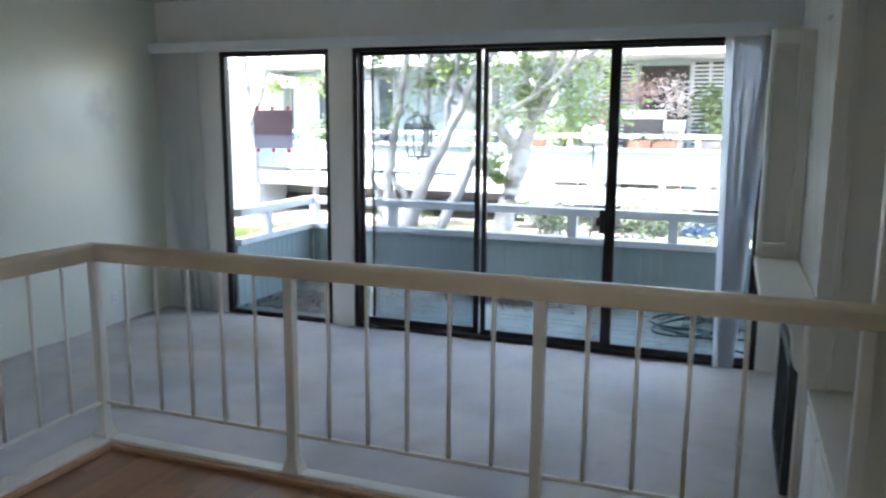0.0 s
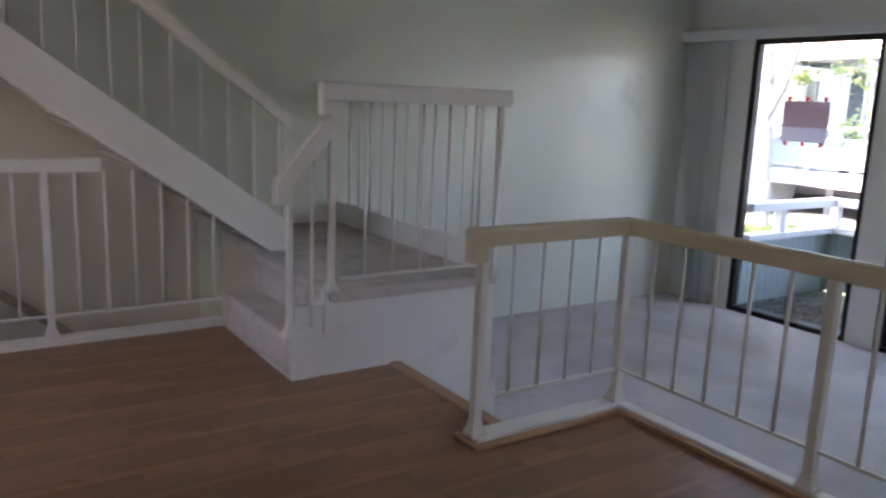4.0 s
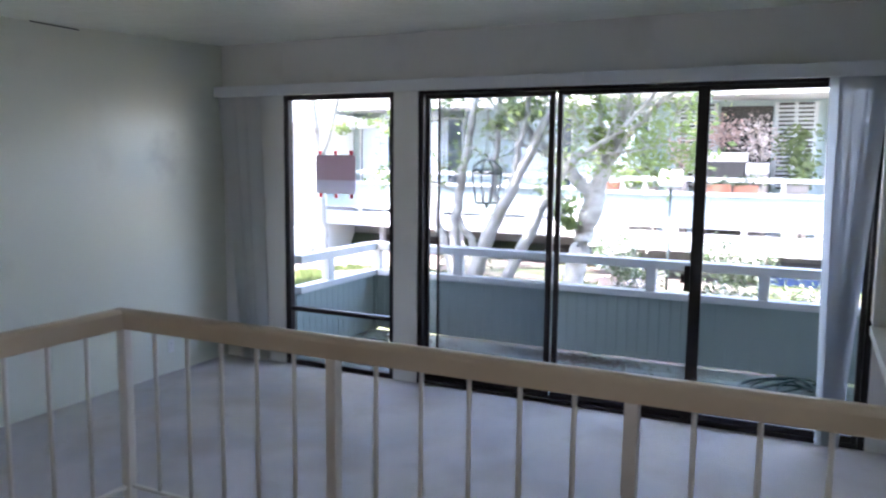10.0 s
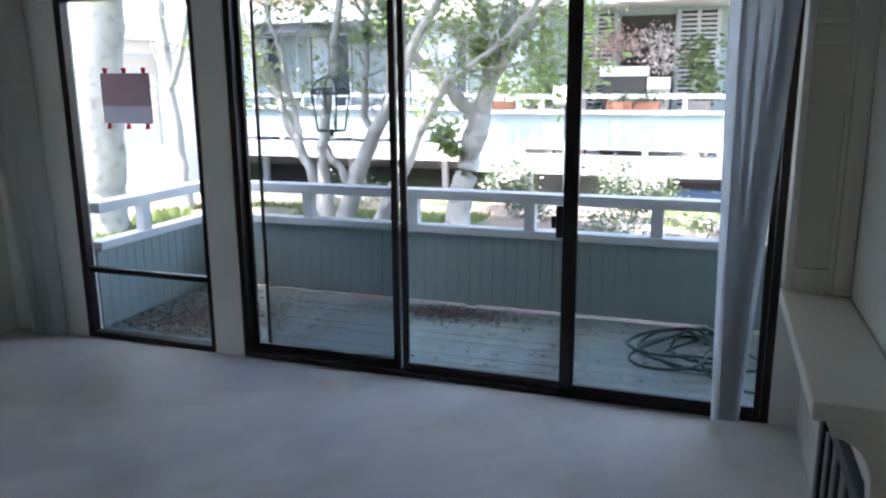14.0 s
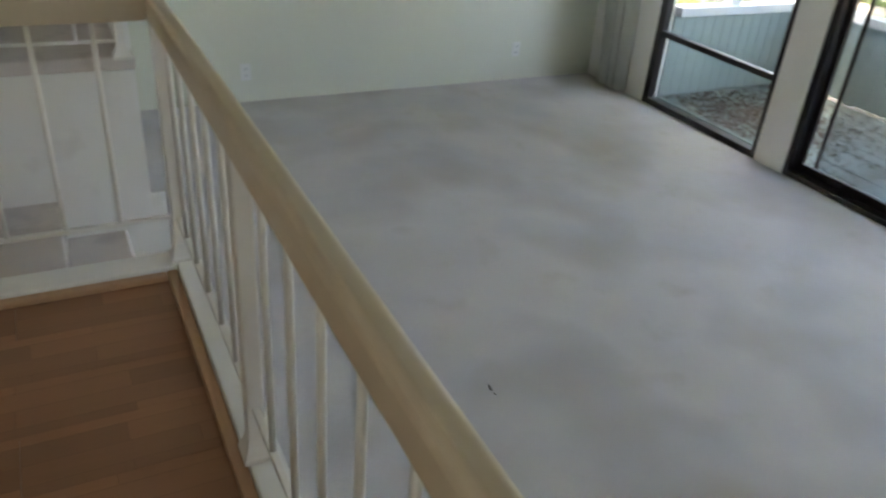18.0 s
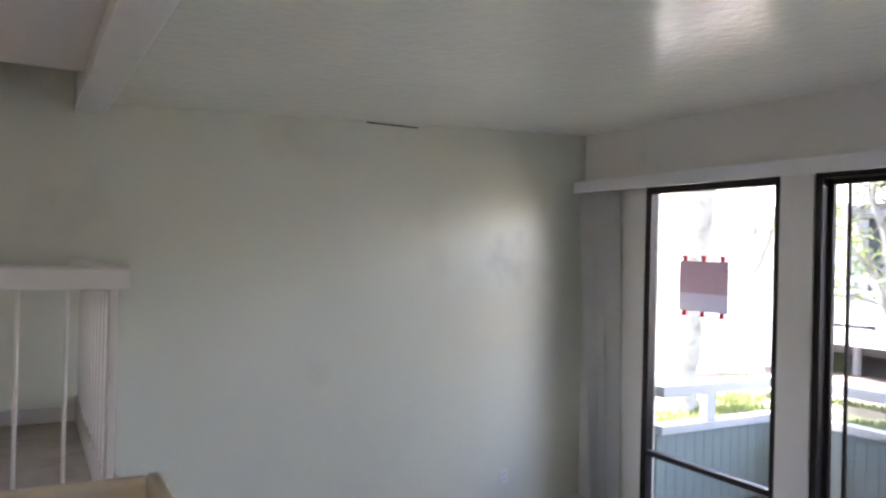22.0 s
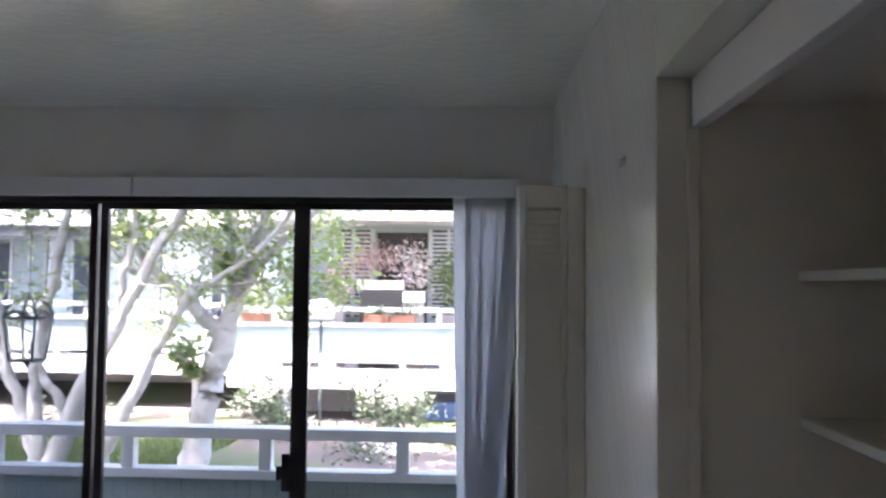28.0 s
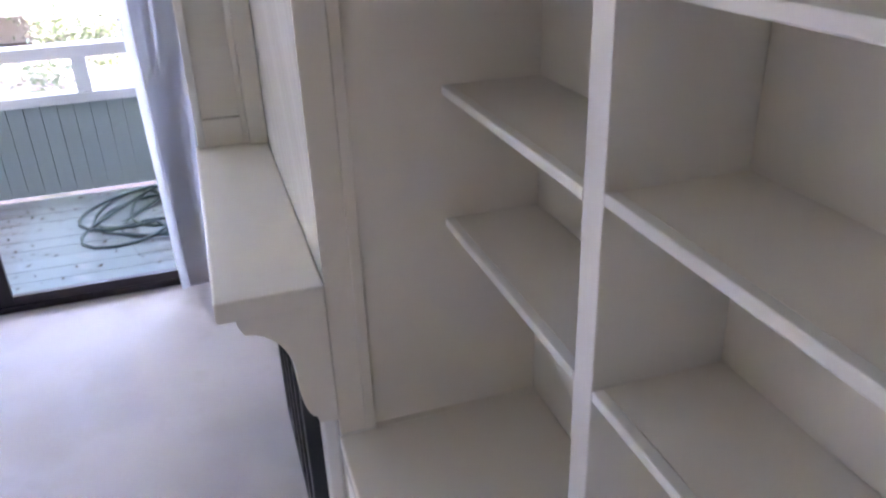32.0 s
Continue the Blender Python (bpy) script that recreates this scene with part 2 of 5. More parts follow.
M_BARKD = mat("grey_bark", (0.30, 0.30, 0.295), 0.9, vary=0.25, scale=7, bump=0.7, bump_scale=22, stretch=(1, 1, 0.35), grain=0.1, grain_scale=30)
M_LEAF = thin(mat("leaf", (0.12, 0.165, 0.07), 0.45, vary=0.5, scale=2.5, grain=0.25, grain_scale=9), (0.30, 0.38, 0.13), 0.5)
M_LEAFD = thin(mat("shrub_leaf", (0.075, 0.10, 0.065), 0.5, vary=0.45, scale=3, grain=0.25, grain_scale=12), (0.10, 0.15, 0.06), 0.3)
M_LEAFY = thin(mat("yellow_green_leaf", (0.115, 0.15, 0.06), 0.5, vary=0.4, scale=3), (0.16, 0.22, 0.06), 0.3)
M_LEAFR = mat("reddish_leaf", (0.42, 0.28, 0.25), 0.6, vary=0.35, scale=4)
M_PLUME = mat("feathery_plume", (0.50, 0.42, 0.39), 0.7, vary=0.35, scale=6)
M_PALE = mat("pale_bract", (0.62, 0.58, 0.55), 0.7, vary=0.15, scale=5)
M_CAR = mat("blue_car_paint", (0.06, 0.10, 0.26), 0.25, vary=0.05, coat=0.5)
M_FASCIA = mat("white_painted_fascia", (0.50, 0.51, 0.525), 0.6, vary=0.09, scale=2.5, bump=0.1, bump_scale=30)
M_PANEL = mat("pale_green_panel", (0.31, 0.375, 0.38), 0.75, vary=0.12, scale=2.5, bump=0.1, bump_scale=40)
M_CURTAIN = mat("pale_blue_curtain", (0.60, 0.68, 0.74), 0.85, vary=0.08, scale=3)
M_GLOBE = mat("lamp_globe", (0.8, 0.8, 0.78), 0.3, vary=0.02)
M_DEBRIS = mat("dry_leaf", (0.06, 0.048, 0.039), 0.85, vary=0.5, scale=9)

mottle(M_CARPET, (0.535, 0.53, 0.565), 1.3, 0.48, 0.74, 3)
mottle(M_CARPET, (0.50, 0.45, 0.42), 1.5, 0.50, 0.80, 2)
mottle(M_CARPET, (0.58, 0.54, 0.51), 5.5, 0.58, 0.84, 3)
mottle(M_WALL, (0.60, 0.595, 0.50), 1.4, 0.60, 0.80, 5)
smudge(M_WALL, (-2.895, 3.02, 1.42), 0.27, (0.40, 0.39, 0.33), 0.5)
mottle(M_WALL_B, (0.70, 0.665, 0.62), 2.0, 0.58, 0.8, 5)
mottle(M_TRIM, (0.70, 0.67, 0.62), 5.0, 0.58, 0.8, 6)
mottle(M_SHELF, (0.74, 0.69, 0.61), 4.0, 0.58, 0.8, 6)
mottle(M_STAIRC, (0.50, 0.44, 0.41), 6.0, 0.5, 0.8)
mottle(M_DECK, (0.105, 0.105, 0.098), 2.2, 0.52, 0.70)
mottle(M_DECK, (0.25, 0.27, 0.27), 7.0, 0.55, 0.75)
mottle(M_BARK, (0.19, 0.175, 0.16), 5.0, 0.52, 0.68)
mottle(M_BARK, (0.50, 0.49, 0.47), 4.2, 0.58, 0.74)
mottle(M_BARKD, (0.14, 0.125, 0.115), 6.0, 0.52, 0.75)


def floor_mat():
    """Three-strip laminate: long narrow strips of slightly differing browns."""
    m = mat("oak_laminate", (0.335, 0.168, 0.09), 0.36, vary=0.07, scale=3, stretch=(14, 1, 1), grain=0.05, grain_scale=24, rand=0.05, spec=0.4)
    nt = m.node_tree
    n, l = nt.nodes, nt.links
    tc = n.new("ShaderNodeTexCoord")
    sep = n.new("ShaderNodeVectorRotate")
    sep.rotation_type = "Z_AXIS"
    sep.inputs["Angle"].default_value = radians(90)
    l.new(tc.outputs["Object"], sep.inputs["Vector"])
    br = n.new("ShaderNodeTexBrick")
    br.inputs["Scale"].default_value = 1.0
    br.inputs["Brick Width"].default_value = 0.42
    br.inputs["Row Height"].default_value = 0.0655
    br.inputs["Mortar Size"].default_value = 0.0006
    br.inputs["Color1"].default_value = (0.80, 0.80, 0.80, 1)
    br.inputs["Color2"].default_value = (1.2, 1.17, 1.13, 1)
    br.inputs["Mortar"].default_value = (0.6, 0.6, 0.6, 1)
    br.offset = 0.37
    l.new(sep.outputs[0], br.inputs["Vector"])
    b = n["Principled BSDF"]
    src = b.inputs["Base Color"].links[0].from_socket
    mul = n.new("ShaderNodeVectorMath")
    mul.operation = "MULTIPLY"
    l.new(src, mul.inputs[0])
    l.new(br.outputs["Color"], mul.inputs[1])
    l.new(mul.outputs[0], b.inputs["Base Color"])
    return m


M_FLOOR = floor_mat()

# fill lamp added in an unseen side opening to brighten the rooms
fill = new("fill_light", bpy.data.lights.new("fill_light", "AREA"))
fill.data.shape = "RECTANGLE"
fill.data.size, fill.data.size_y = 0.95, 0.72
fill.data.energy = 0.32
fill.data.color = (0.88, 0.95, 1.0)
fill.matrix_world = look((2.765, -1.31, 1.525), (0.0, -1.31, 1.525))


def glass_mat(tint):
    m = bpy.data.materials.new("window_glass")
    m.use_nodes = True
    n, l = m.node_tree.nodes, m.node_tree.links
    n.remove(n["Principled BSDF"])
    tr = n.new("ShaderNodeBsdfTransparent")
    tr.inputs["Color"].default_value = (*tint, 1)
    gl = n.new("ShaderNodeBsdfGlossy")
    gl.inputs["Roughness"].default_value = 0.02
    lw = n.new("ShaderNodeLayerWeight")
    lw.inputs["Blend"].default_value = 0.5
    pw = n.new("ShaderNodeMath")
    pw.operation = "POWER"
    pw.inputs[1].default_value = 4.0
    l.new(lw.outputs["Facing"], pw.inputs[0])
    fr = n.new("ShaderNodeMath")
    fr.operation = "MULTIPLY_ADD"
    fr.inputs[1].default_value = 0.6
    fr.inputs[2].default_value = 0.02
    l.new(pw.outputs[0], fr.inputs[0])
    mx = n.new("ShaderNodeMixShader")
    l.new(fr.outputs[0], mx.inputs[0])
    l.new(tr.outputs[0], mx.inputs[1])
    l.new(gl.outputs[0], mx.inputs[2])
    l.new(mx.outputs[0], n["Material Output"].inputs["Surface"])
    return m


M_GLASS = glass_mat((0.97, 0.98, 0.98))
M_SCREEN = glass_mat((0.72, 0.74, 0.76))


# ---- mesh helpers ----
def base_of(parent):
    p = Vector((0, 0, 0))
    while parent is not None:
        p += parent.location
        parent = parent.parent
    return p


def link(name, bm, material, parent=None, label="", origin=None, smooth=False):
    o = Vector(origin) if origin is not None else Vector((0, 0, 0))
    if origin is not None:
        bmesh.ops.translate(bm, verts=bm.verts, vec=-o)
    me = bpy.data.meshes.new(name)
    bm.to_mesh(me)
    bm.free()
    me.materials.append(material)
    if smooth:
        for p in me.polygons:
            p.use_smooth = True
    ob = new(name, me)
    ob.location = o - base_of(parent)
    ob.parent = parent
    if label:
        tagged(ob, label)
    return ob


def thing(name, at, label, category, group="", kind=""):
    return tagged(_empty(name, at), label, category, group, kind)


def _empty(name, at):
    ob = new(name)
    ob.empty_display_size = 0.1
    ob.location = at
    return ob


def bm_box(lo, hi, bevel=0.0, bm=None):
    bm = bm or bmesh.new()
    lo, hi = Vector(lo), Vector(hi)
    r = bmesh.ops.create_cube(bm, size=1.0)
    bmesh.ops.scale(bm, verts=r["verts"], vec=hi - lo)
    bmesh.ops.translate(bm, verts=r["verts"], vec=(lo + hi) / 2)
    if bevel:
        es = list({e for v in r["verts"] for e in v.link_edges})
        bmesh.ops.bevel(bm, geom=es, offset=bevel, segments=2, profile=0.6, affect="EDGES")
    return bm


def box(name, lo, hi, material, parent=None, bevel=0.0, label=""):
    c = (Vector(lo) + Vector(hi)) / 2
    return link(name, bm_box(lo, hi, bevel), material, parent, label, origin=c)


def struct(name, lo, hi, material, label, category, bevel=0.0):
    return tagged(box(name, lo, hi, material, None, bevel), label, category, kind="structure")


def bm_tube(pts, radii, sides=8, bm=None, cap=True, tidy=True):
    bm = bm or bmesh.new()
    pts = [Vector(p) for p in pts]
    rings = []
    up = Vector((0.13, 0.21, 1)).normalized()
    for i, p in enumerate(pts):
        d = (pts[min(i + 1, len(pts) - 1)] - pts[max(i - 1, 0)]).normalized()
        u = d.cross(up)
        if u.length < 0.05:
            u = d.cross(Vector((1, 0.1, 0)))
        u.normalize()
        v = d.cross(u).normalized()
        r = radii[i] if hasattr(radii, "__len__") else radii
        rings.append([bm.verts.new(p + (u * math.cos(a) + v * math.sin(a)) * r) for a in [2 * math.pi * k / sides for k in range(sides)]])
    for a, b in zip(rings, rings[1:]):
        for k in range(sides):
            bm.faces.new((a[k], a[(k + 1) % sides], b[(k + 1) % sides], b[k]))
    if cap:
        bm.faces.new(rings[0][::-1])
        bm.faces.new(rings[-1])
    if tidy:
        bmesh.ops.recalc_face_normals(bm, faces=bm.faces)
    return bm


def tube(name, pts, radii, material, parent=None, sides=8, label="", smooth=True):
    return link(name, bm_tube(pts, radii, sides), material, parent, label, origin=pts[0], smooth=smooth)


def bm_prism(profile, axis, a, b, bevel=0.0):
    """A closed outline in the two other axes (in order), drawn out along axis from a to b."""
    bm = bmesh.new()
    def at(p, c):
        q = list(p)
        q.insert(axis, c)
        return q
    lo = [bm.verts.new(at(p, a)) for p in profile]
    hi = [bm.verts.new(at(p, b)) for p in profile]
    n = len(profile)
    fs = [bm.faces.new(lo), bm.faces.new(hi)]
    for i in range(n):
        fs.append(bm.faces.new((lo[i], lo[(i + 1) % n], hi[(i + 1) % n], hi[i])))
    bmesh.ops.recalc_face_normals(bm, faces=bm.faces)
    if bevel:
        bmesh.ops.bevel(bm, geom=bm.edges[:], offset=bevel, segments=2, profile=0.6, affect="EDGES")
    return bm


def prism(name, profile, axis, a, b, material, parent=None, bevel=0.0, label=""):
    bm = bm_prism(profile, axis, a, b, bevel)
    c = Vector((0, 0, 0))
    for v in bm.verts:
        c += v.co
    return link(name, bm, material, parent, label, origin=c / len(bm.verts))


# ---- plan ----
FL = -0.52          # living room floor
LW = -2.895          # left wall
RW = 2.748           # right wall, chimney breast
BK = 3.045          # face of the bookcase
WY = 3.76           # window wall, room side
LAND = 0.41         # stair landing
DC = 2.30           # dining ceiling
NY = 1.515           # end of the chimney breast, start of the bookcase niche
WTOP = 1.985        # head of the window frames

# ---- structure ----
struct("floor_living", (LW - 0.1, -0.56, FL - 0.15), (RW + 0.7, WY + 0.16, FL), M_CARPET, "worn greyish beige wall-to-wall carpet", "floor")
prism_ceiling = bm_prism([(0.121, 2.285), (WY + 0.1, 2.44), (WY + 0.1, 2.6), (0.121, 2.6)], 0, LW - 0.1, RW + 0.7)
tagged(link("ceiling_living", prism_ceiling, M_CEIL), "glossy cream painted living room ceiling", "ceiling", kind="structure")
# dining ceiling, open over the upper flight of the stair
struct("ceiling_dining", (-2.1, -6.0, DC), (RW + 0.7, -0.051, 2.6), M_CEIL2, "plain cream dining room ceiling", "ceiling")
struct("ceiling_beam", (LW - 0.1, -0.05, 2.22), (RW + 0.7, 0.12, 2.6), M_TRIM, "gloss white boxed beam between the two ceilings", "beam", 0.004)
struct("ceiling_upstairs", (LW - 0.1, -6.0, 4.6), (-1.5, 0.0, 4.7), M_CEIL2, "plain cream ceiling above the stairwell", "ceiling")
struct("wall_upstairs", (-2.098, -6.0, 2.602), (-2.0, -0.051, 4.6), M_WALL_B, "plain painted wall beside the stairwell", "wall")
struct("wall_upstairs_end", (LW, -0.05, 2.602), (-2.0, 0.12, 4.6), M_WALL_B, "plain painted wall at the end of the stairwell", "wall")
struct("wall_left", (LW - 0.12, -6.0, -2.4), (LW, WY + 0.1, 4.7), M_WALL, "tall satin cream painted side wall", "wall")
# window wall round two openings
WIN_A, WIN_B, DOOR_A, DOOR_B = -2.185, -1.03, -0.80, 2.60
struct("wall_window_west", (LW, WY, FL - 0.15), (WIN_A, WY + 0.14, 2.6), M_WALL_B, "narrow cream wall beside the fixed window", "wall")
struct("wall_window_pier", (WIN_B, WY - 0.01, FL), (DOOR_A, WY + 0.14, WTOP), M_WALL_B, "white painted pier between window and sliding door", "wall")
struct("wall_window_east", (DOOR_B, WY, FL - 0.15), (RW + 0.7, WY + 0.14, 2.6), M_WALL_B, "narrow cream wall beside the sliding door", "wall")
struct("wall_window_header", (WIN_A, WY, WTOP), (DOOR_B, WY + 0.14, 2.6), M_WALL_B, "cream painted wall above the window and door", "wall")
# right wall: chimney breast, niche with bookcase, dining part
bm = bm_prism([(RW, NY), (2.838, NY), (2.838, NY + 0.11), (RW + 0.7, NY + 0.11), (RW + 0.7, WY), (RW, WY)], 2, FL, 2.6)
tagged(link("wall_right_breast", bm, M_BREAST), "gloss cream painted chimney breast with brush marks", "wall", kind="structure")
struct("wall_right_over_niche", (RW, 0.06, 1.967), (RW + 0.7, NY - 0.001, 2.6), M_WALL, "cream painted wall above the bookcase niche", "wall")
struct("wall_right_niche_back", (BK + 0.237, 0.06, FL), (RW + 0.7, NY + 0.109, 1.965), M_SHELF, "cream painted back wall of the bookcase niche", "wall")
struct("wall_right_dining", (RW, -6.0, -0.3), (RW + 0.12, -1.72, 2.6), M_WALL, "cream painted wall of the back room", "wall")
struct("wall_right_dining_pier", (RW, -0.9, -0.3), (RW + 0.12, -0.45, 2.6), M_WALL, "cream painted wall of the dining room", "wall")
struct("wall_right_dining_recess", (RW + 0.075, -0.449, -0.3), (RW + 0.195, 0.06, 2.6), M_WALL, "cream painted wall beside the railing end", "wall")
struct("wall_right_dining_sill", (RW, -1.72, -0.3), (RW + 0.12, -0.9, 1.0), M_WALL, "cream painted wall under the added side window", "wall")
struct("wall_right_dining_head", (RW, -1.72, 2.05), (RW + 0.12, -0.9, 2.6), M_WALL, "cream painted wall above the added side window", "wall")
struct("wall_dining_back", (-0.42, -2.98, -0.3), (RW, -2.84, DC), M_WALL, "cream painted partition behind the dining room", "wall")
# the opening in this wall is unseen, added to bring daylight from behind
struct("wall_back", (LW, -6.1, -2.4), (RW + 0.7, -6.0, 1.1), M_WALL_B, "plain cream wall at the back of the home", "wall")
struct("wall_back_top", (LW, -6.1, 2.1), (RW + 0.7, -6.0, 4.7), M_WALL_B, "plain cream wall above the unseen back opening", "wall")
struct("wall_back_west", (LW, -6.1, 1.1), (-1.3, -6.0, 2.1), M_WALL_B, "plain cream wall beside the unseen back opening", "wall")
struct("wall_back_east", (-0.1, -6.1, 1.1), (RW + 0.7, -6.0, 2.1), M_WALL_B, "plain cream wall beside the unseen back opening", "wall")
# dining floor slab (subfloor), with the wells for both stairs left open
struct("floor_dining_sub", (-1.02, -6.0, -0.3), (RW, -0.55, -0.014), M_DARKW, "subfloor under the laminate", "floor")
struct("floor_dining_sub_side", (0.0, -0.55, -0.3), (RW, 0.06, -0.014), M_DARKW, "subfloor under the laminate beside the steps", "floor")
struct("floor_dining_sub_west", (-2.0, -6.0, -0.3), (-1.02, -1.12, -0.014), M_DARKW, "subfloor under the laminate beside the stair", "floor")
struct("floor_lower", (LW, -6.0, -2.5), (-2.0, 0.0, -2.4), M_STAIRC, "carpeted floor at the foot of the lower stair", "floor")
bm = bm_prism([(-4.2, -2.4), (-1.0, -2.4), (-1.0, 0.47), (-1.2, 0.69), (-4.2, 2.88)], 0, LW, LW + 0.005)
tagged(link("wall_stairwell_beige", bm, M_BEIGE), "beige sheet over the side wall below the upper flight of stairs", "wall", kind="structure")
struct("wall_stairwell_side", (-2.0, -6.0, -2.4), (-1.9, -1.12, -0.3), M_WALL_B, "plain wall below the dining floor", "wall")
struct("floor_back_void", (LW, -6.0, -0.3), (-2.0, -4.6, -0.014), M_DARKW, "subfloor of the back hall", "floor")

struct("trim_ceiling_gap", (LW, 1.80, 2.343), (LW + 0.003, 2.20, 2.353), M_BLACK, "dark open joint between side wall and ceiling", "trim")
# retaining wall under the rails, and its white curbs
struct("wall_step_front", (-0.10, 0.02, FL), (RW + 0.3, 0.09, -0.02), M_TRIM, "white painted wall below the dining room edge", "wall")
struct("wall_step_side", (-0.10, -0.76, FL), (-0.002, 0.02, -0.02), M_TRIM, "white painted wall beside the carpeted steps", "wall")
struct("curb_front", (-0.10, 0.0, -0.02), (RW + 0.074, 0.059, 0.03), M_TRIM, "white painted curb under the railing", "curb", 0.006)
struct("curb_side", (-0.10, -0.76, -0.02), (0.0, -0.001, 0.03), M_TRIM, "white painted curb under the short railing", "curb", 0.006)
struct("trim_shoe_front", (0.0, -0.034, 0.0), (RW, -0.001, 0.020), M_WOODTRIM, "brown wood shoe moulding along the curb", "trim", 0.006)
struct("trim_shoe_side", (0.001, -0.76, 0.0), (0.034, -0.035, 0.020), M_WOODTRIM, "brown wood shoe moulding along the short curb", "trim", 0.006)
struct("trim_shoe_end", (-0.13, -0.794, 0.0), (0.034, -0.761, 0.020), M_WOODTRIM, "brown wood shoe moulding at the curb end", "trim", 0.006)
struct("trim_step_nosing", (-1.02, -0.60, -0.012), (-0.102, -0.535, 0.010), M_WOODTRIM, "brown wood nosing at the edge of the dining floor", "trim", 0.008)
struct("curb_stairwell", (-2.06, -4.6, -0.02), (-1.98, -1.12, 0.04), M_TRIM, "white painted curb along the stairwell rail", "curb", 0.006)

# ---- stairs ----
def stair_down():
    """Two carpeted steps between dining room and living room."""
    s = thing("carpeted_steps", (-0.56, -0.3, FL), "short beige carpeted steps down to the living room", "stairs")
    r = -FL / 3
    for i in range(2):
        y0 = -0.55 + 0.235 * i
        z = -r * (i + 1)
        bm = bm_prism([(y0, FL), (y0 + 0.235, FL), (y0 + 0.235, z - 0.05), (y0 + 0.248, z - 0.025), (y0 + 0.235, z), (y0 + 0.001, z)], 0, -1.018, -0.102, 0.006)
        link("step", bm, M_STAIRC, s)
    box("riser", (-1.018, -0.60, FL), (-0.102, -0.552, -0.014), M_STAIRC, s)
    box("skirt", (-1.018, -0.55, FL), (-1.004, 0.10, -0.20), M_TRIM, s)


stair_down()


def stair_landing():
    s = thing("stair_landing", (-1.9, -0.5, 0), "landing with worn beige carpet and white painted sides", "stairs")
    # block sides
    box("side_panel", (-1.02, -1.10, FL), (-0.985, 0.04, LAND - 0.06), M_TRIM, s)
    box("front_panel", (LW, 0.0, FL), (-1.022, 0.04, LAND - 0.06), M_TRIM, s)
    box("core", (LW, -0.845, FL), (-1.022, -0.002, LAND - 0.057), M_TRIM, s)
    box("stairwell_panel", (LW + 0.006, -0.853, -2.35), (-1.99, -0.8455, LAND - 0.058), M_BEIGE, s)
    box("front_core", (-1.985, -0.90, FL), (-1.022, -0.8455, LAND - 0.0575), M_TRIM, s)
    bm = bm_prism([(-0.85, LAND - 0.055), (-0.85, LAND), (0.045, LAND), (0.045, LAND - 0.055)], 0, LW + 0.002, -0.965, 0.012)
    link("carpet", bm, M_STAIRC, s)
    bm = bm_prism([(-0.93, LAND - 0.05), (-0.945, LAND - 0.02), (-0.93, LAND), (-0.845, LAND), (-0.845, LAND - 0.055), (-0.90, LAND - 0.055)], 0, -1.985, -0.965, 0.012)
    link("carpet_nosing", bm, M_STAIRC, s)
    # two lower steps
    bm = bm_prism([(-1.10, 0.0), (-1.10, 0.15), (-1.135, 0.17), (-1.12, 0.205), (-0.905, 0.205), (-0.905, 0.0)], 0, -1.985, -1.022, 0.008)
    link("step", bm, M_STAIRC, s)
    box("riser", (-1.985, -0.93, 0.20), (-1.022, -0.905, LAND - 0.05), M_STAIRC, s)
    box("step_end_cap", (-1.02, -1.12, 0.0), (-0.975, -1.02, 0.225), M_TRIM, s, 0.006)
    box("landing_end_cap", (-1.02, -0.96, 0.20), (-0.975, -0.90, LAND + 0.01), M_TRIM, s, 0.006)
    box("skirt_trim", (-0.984, -1.10, 0.19), (-0.978, -0.90, 0.206), M_TRIM, s)
    box("landing_edge_curb", (LW + 0.002, -0.005, LAND + 0.002), (-1.03, 0.04, LAND + 0.145), M_TRIM, s, 0.005)
    box("wall_skirt", (LW + 0.002, -0.90, LAND + 0.002), (LW + 0.014, -0.006, LAND + 0.09), M_TRIM, s)


stair_landing()


def stair_upper():
    """Upper flight, rising away from the landing along the side wall."""
    s = thing("upper_stair", (-2.4, -1.0, LAND), "upper flight with a broad cream closed stringer and carpeted treads", "stairs")
    rise, run, n = 0.193, 0.268, 12
    y0 = -0.56
    a, b = -0.72, -4.2
    def top(y):
        return 0.628 + 0.718 * (-0.796 - y)
    def low(y):
        return 0.398 + 0.707 * (-0.822 - y)
    prof = [(a, top(a)), (a, LAND + 0.002), (-0.842, LAND + 0.002), (b, low(b)), (b, top(b))]
    prism("stringer", prof, 0, -2.02, -1.965, M_TRIM, s, 0.004)
    for i in range(n):
        y = y0 + 0.05 - run * (i + 1)
        z = LAND + rise * (i + 1)
        z -= 0.06
        prism("tread", [(y + 0.025, z - 0.035), (y + 0.03, z - 0.012), (y + 0.015, z), (y - run, z), (y - run, z - 0.01), (y - run + 0.06, z - 0.04), (y, z - 0.04)], 0, LW + 0.002, -2.022, M_STAIRC, s)
        box("riser", (LW + 0.002, y - 0.02, z - rise + 0.03), (-2.022, y, z - 0.04), M_STAIRC, s)
    soff = [(-0.95, low(-0.95) + 0.03), (b, low(b) + 0.03), (b, low(b) + 0.045), (-0.95, low(-0.95) + 0.045)]
    prism("soffit", soff, 0, LW + 0.006, -2.022, M_BEIGE, s)


stair_upper()


uh = thing("upper_floor_header", (-1.95, -3.5, 1.9), "white painted edge beam where the stair meets the upper floor", "beam")
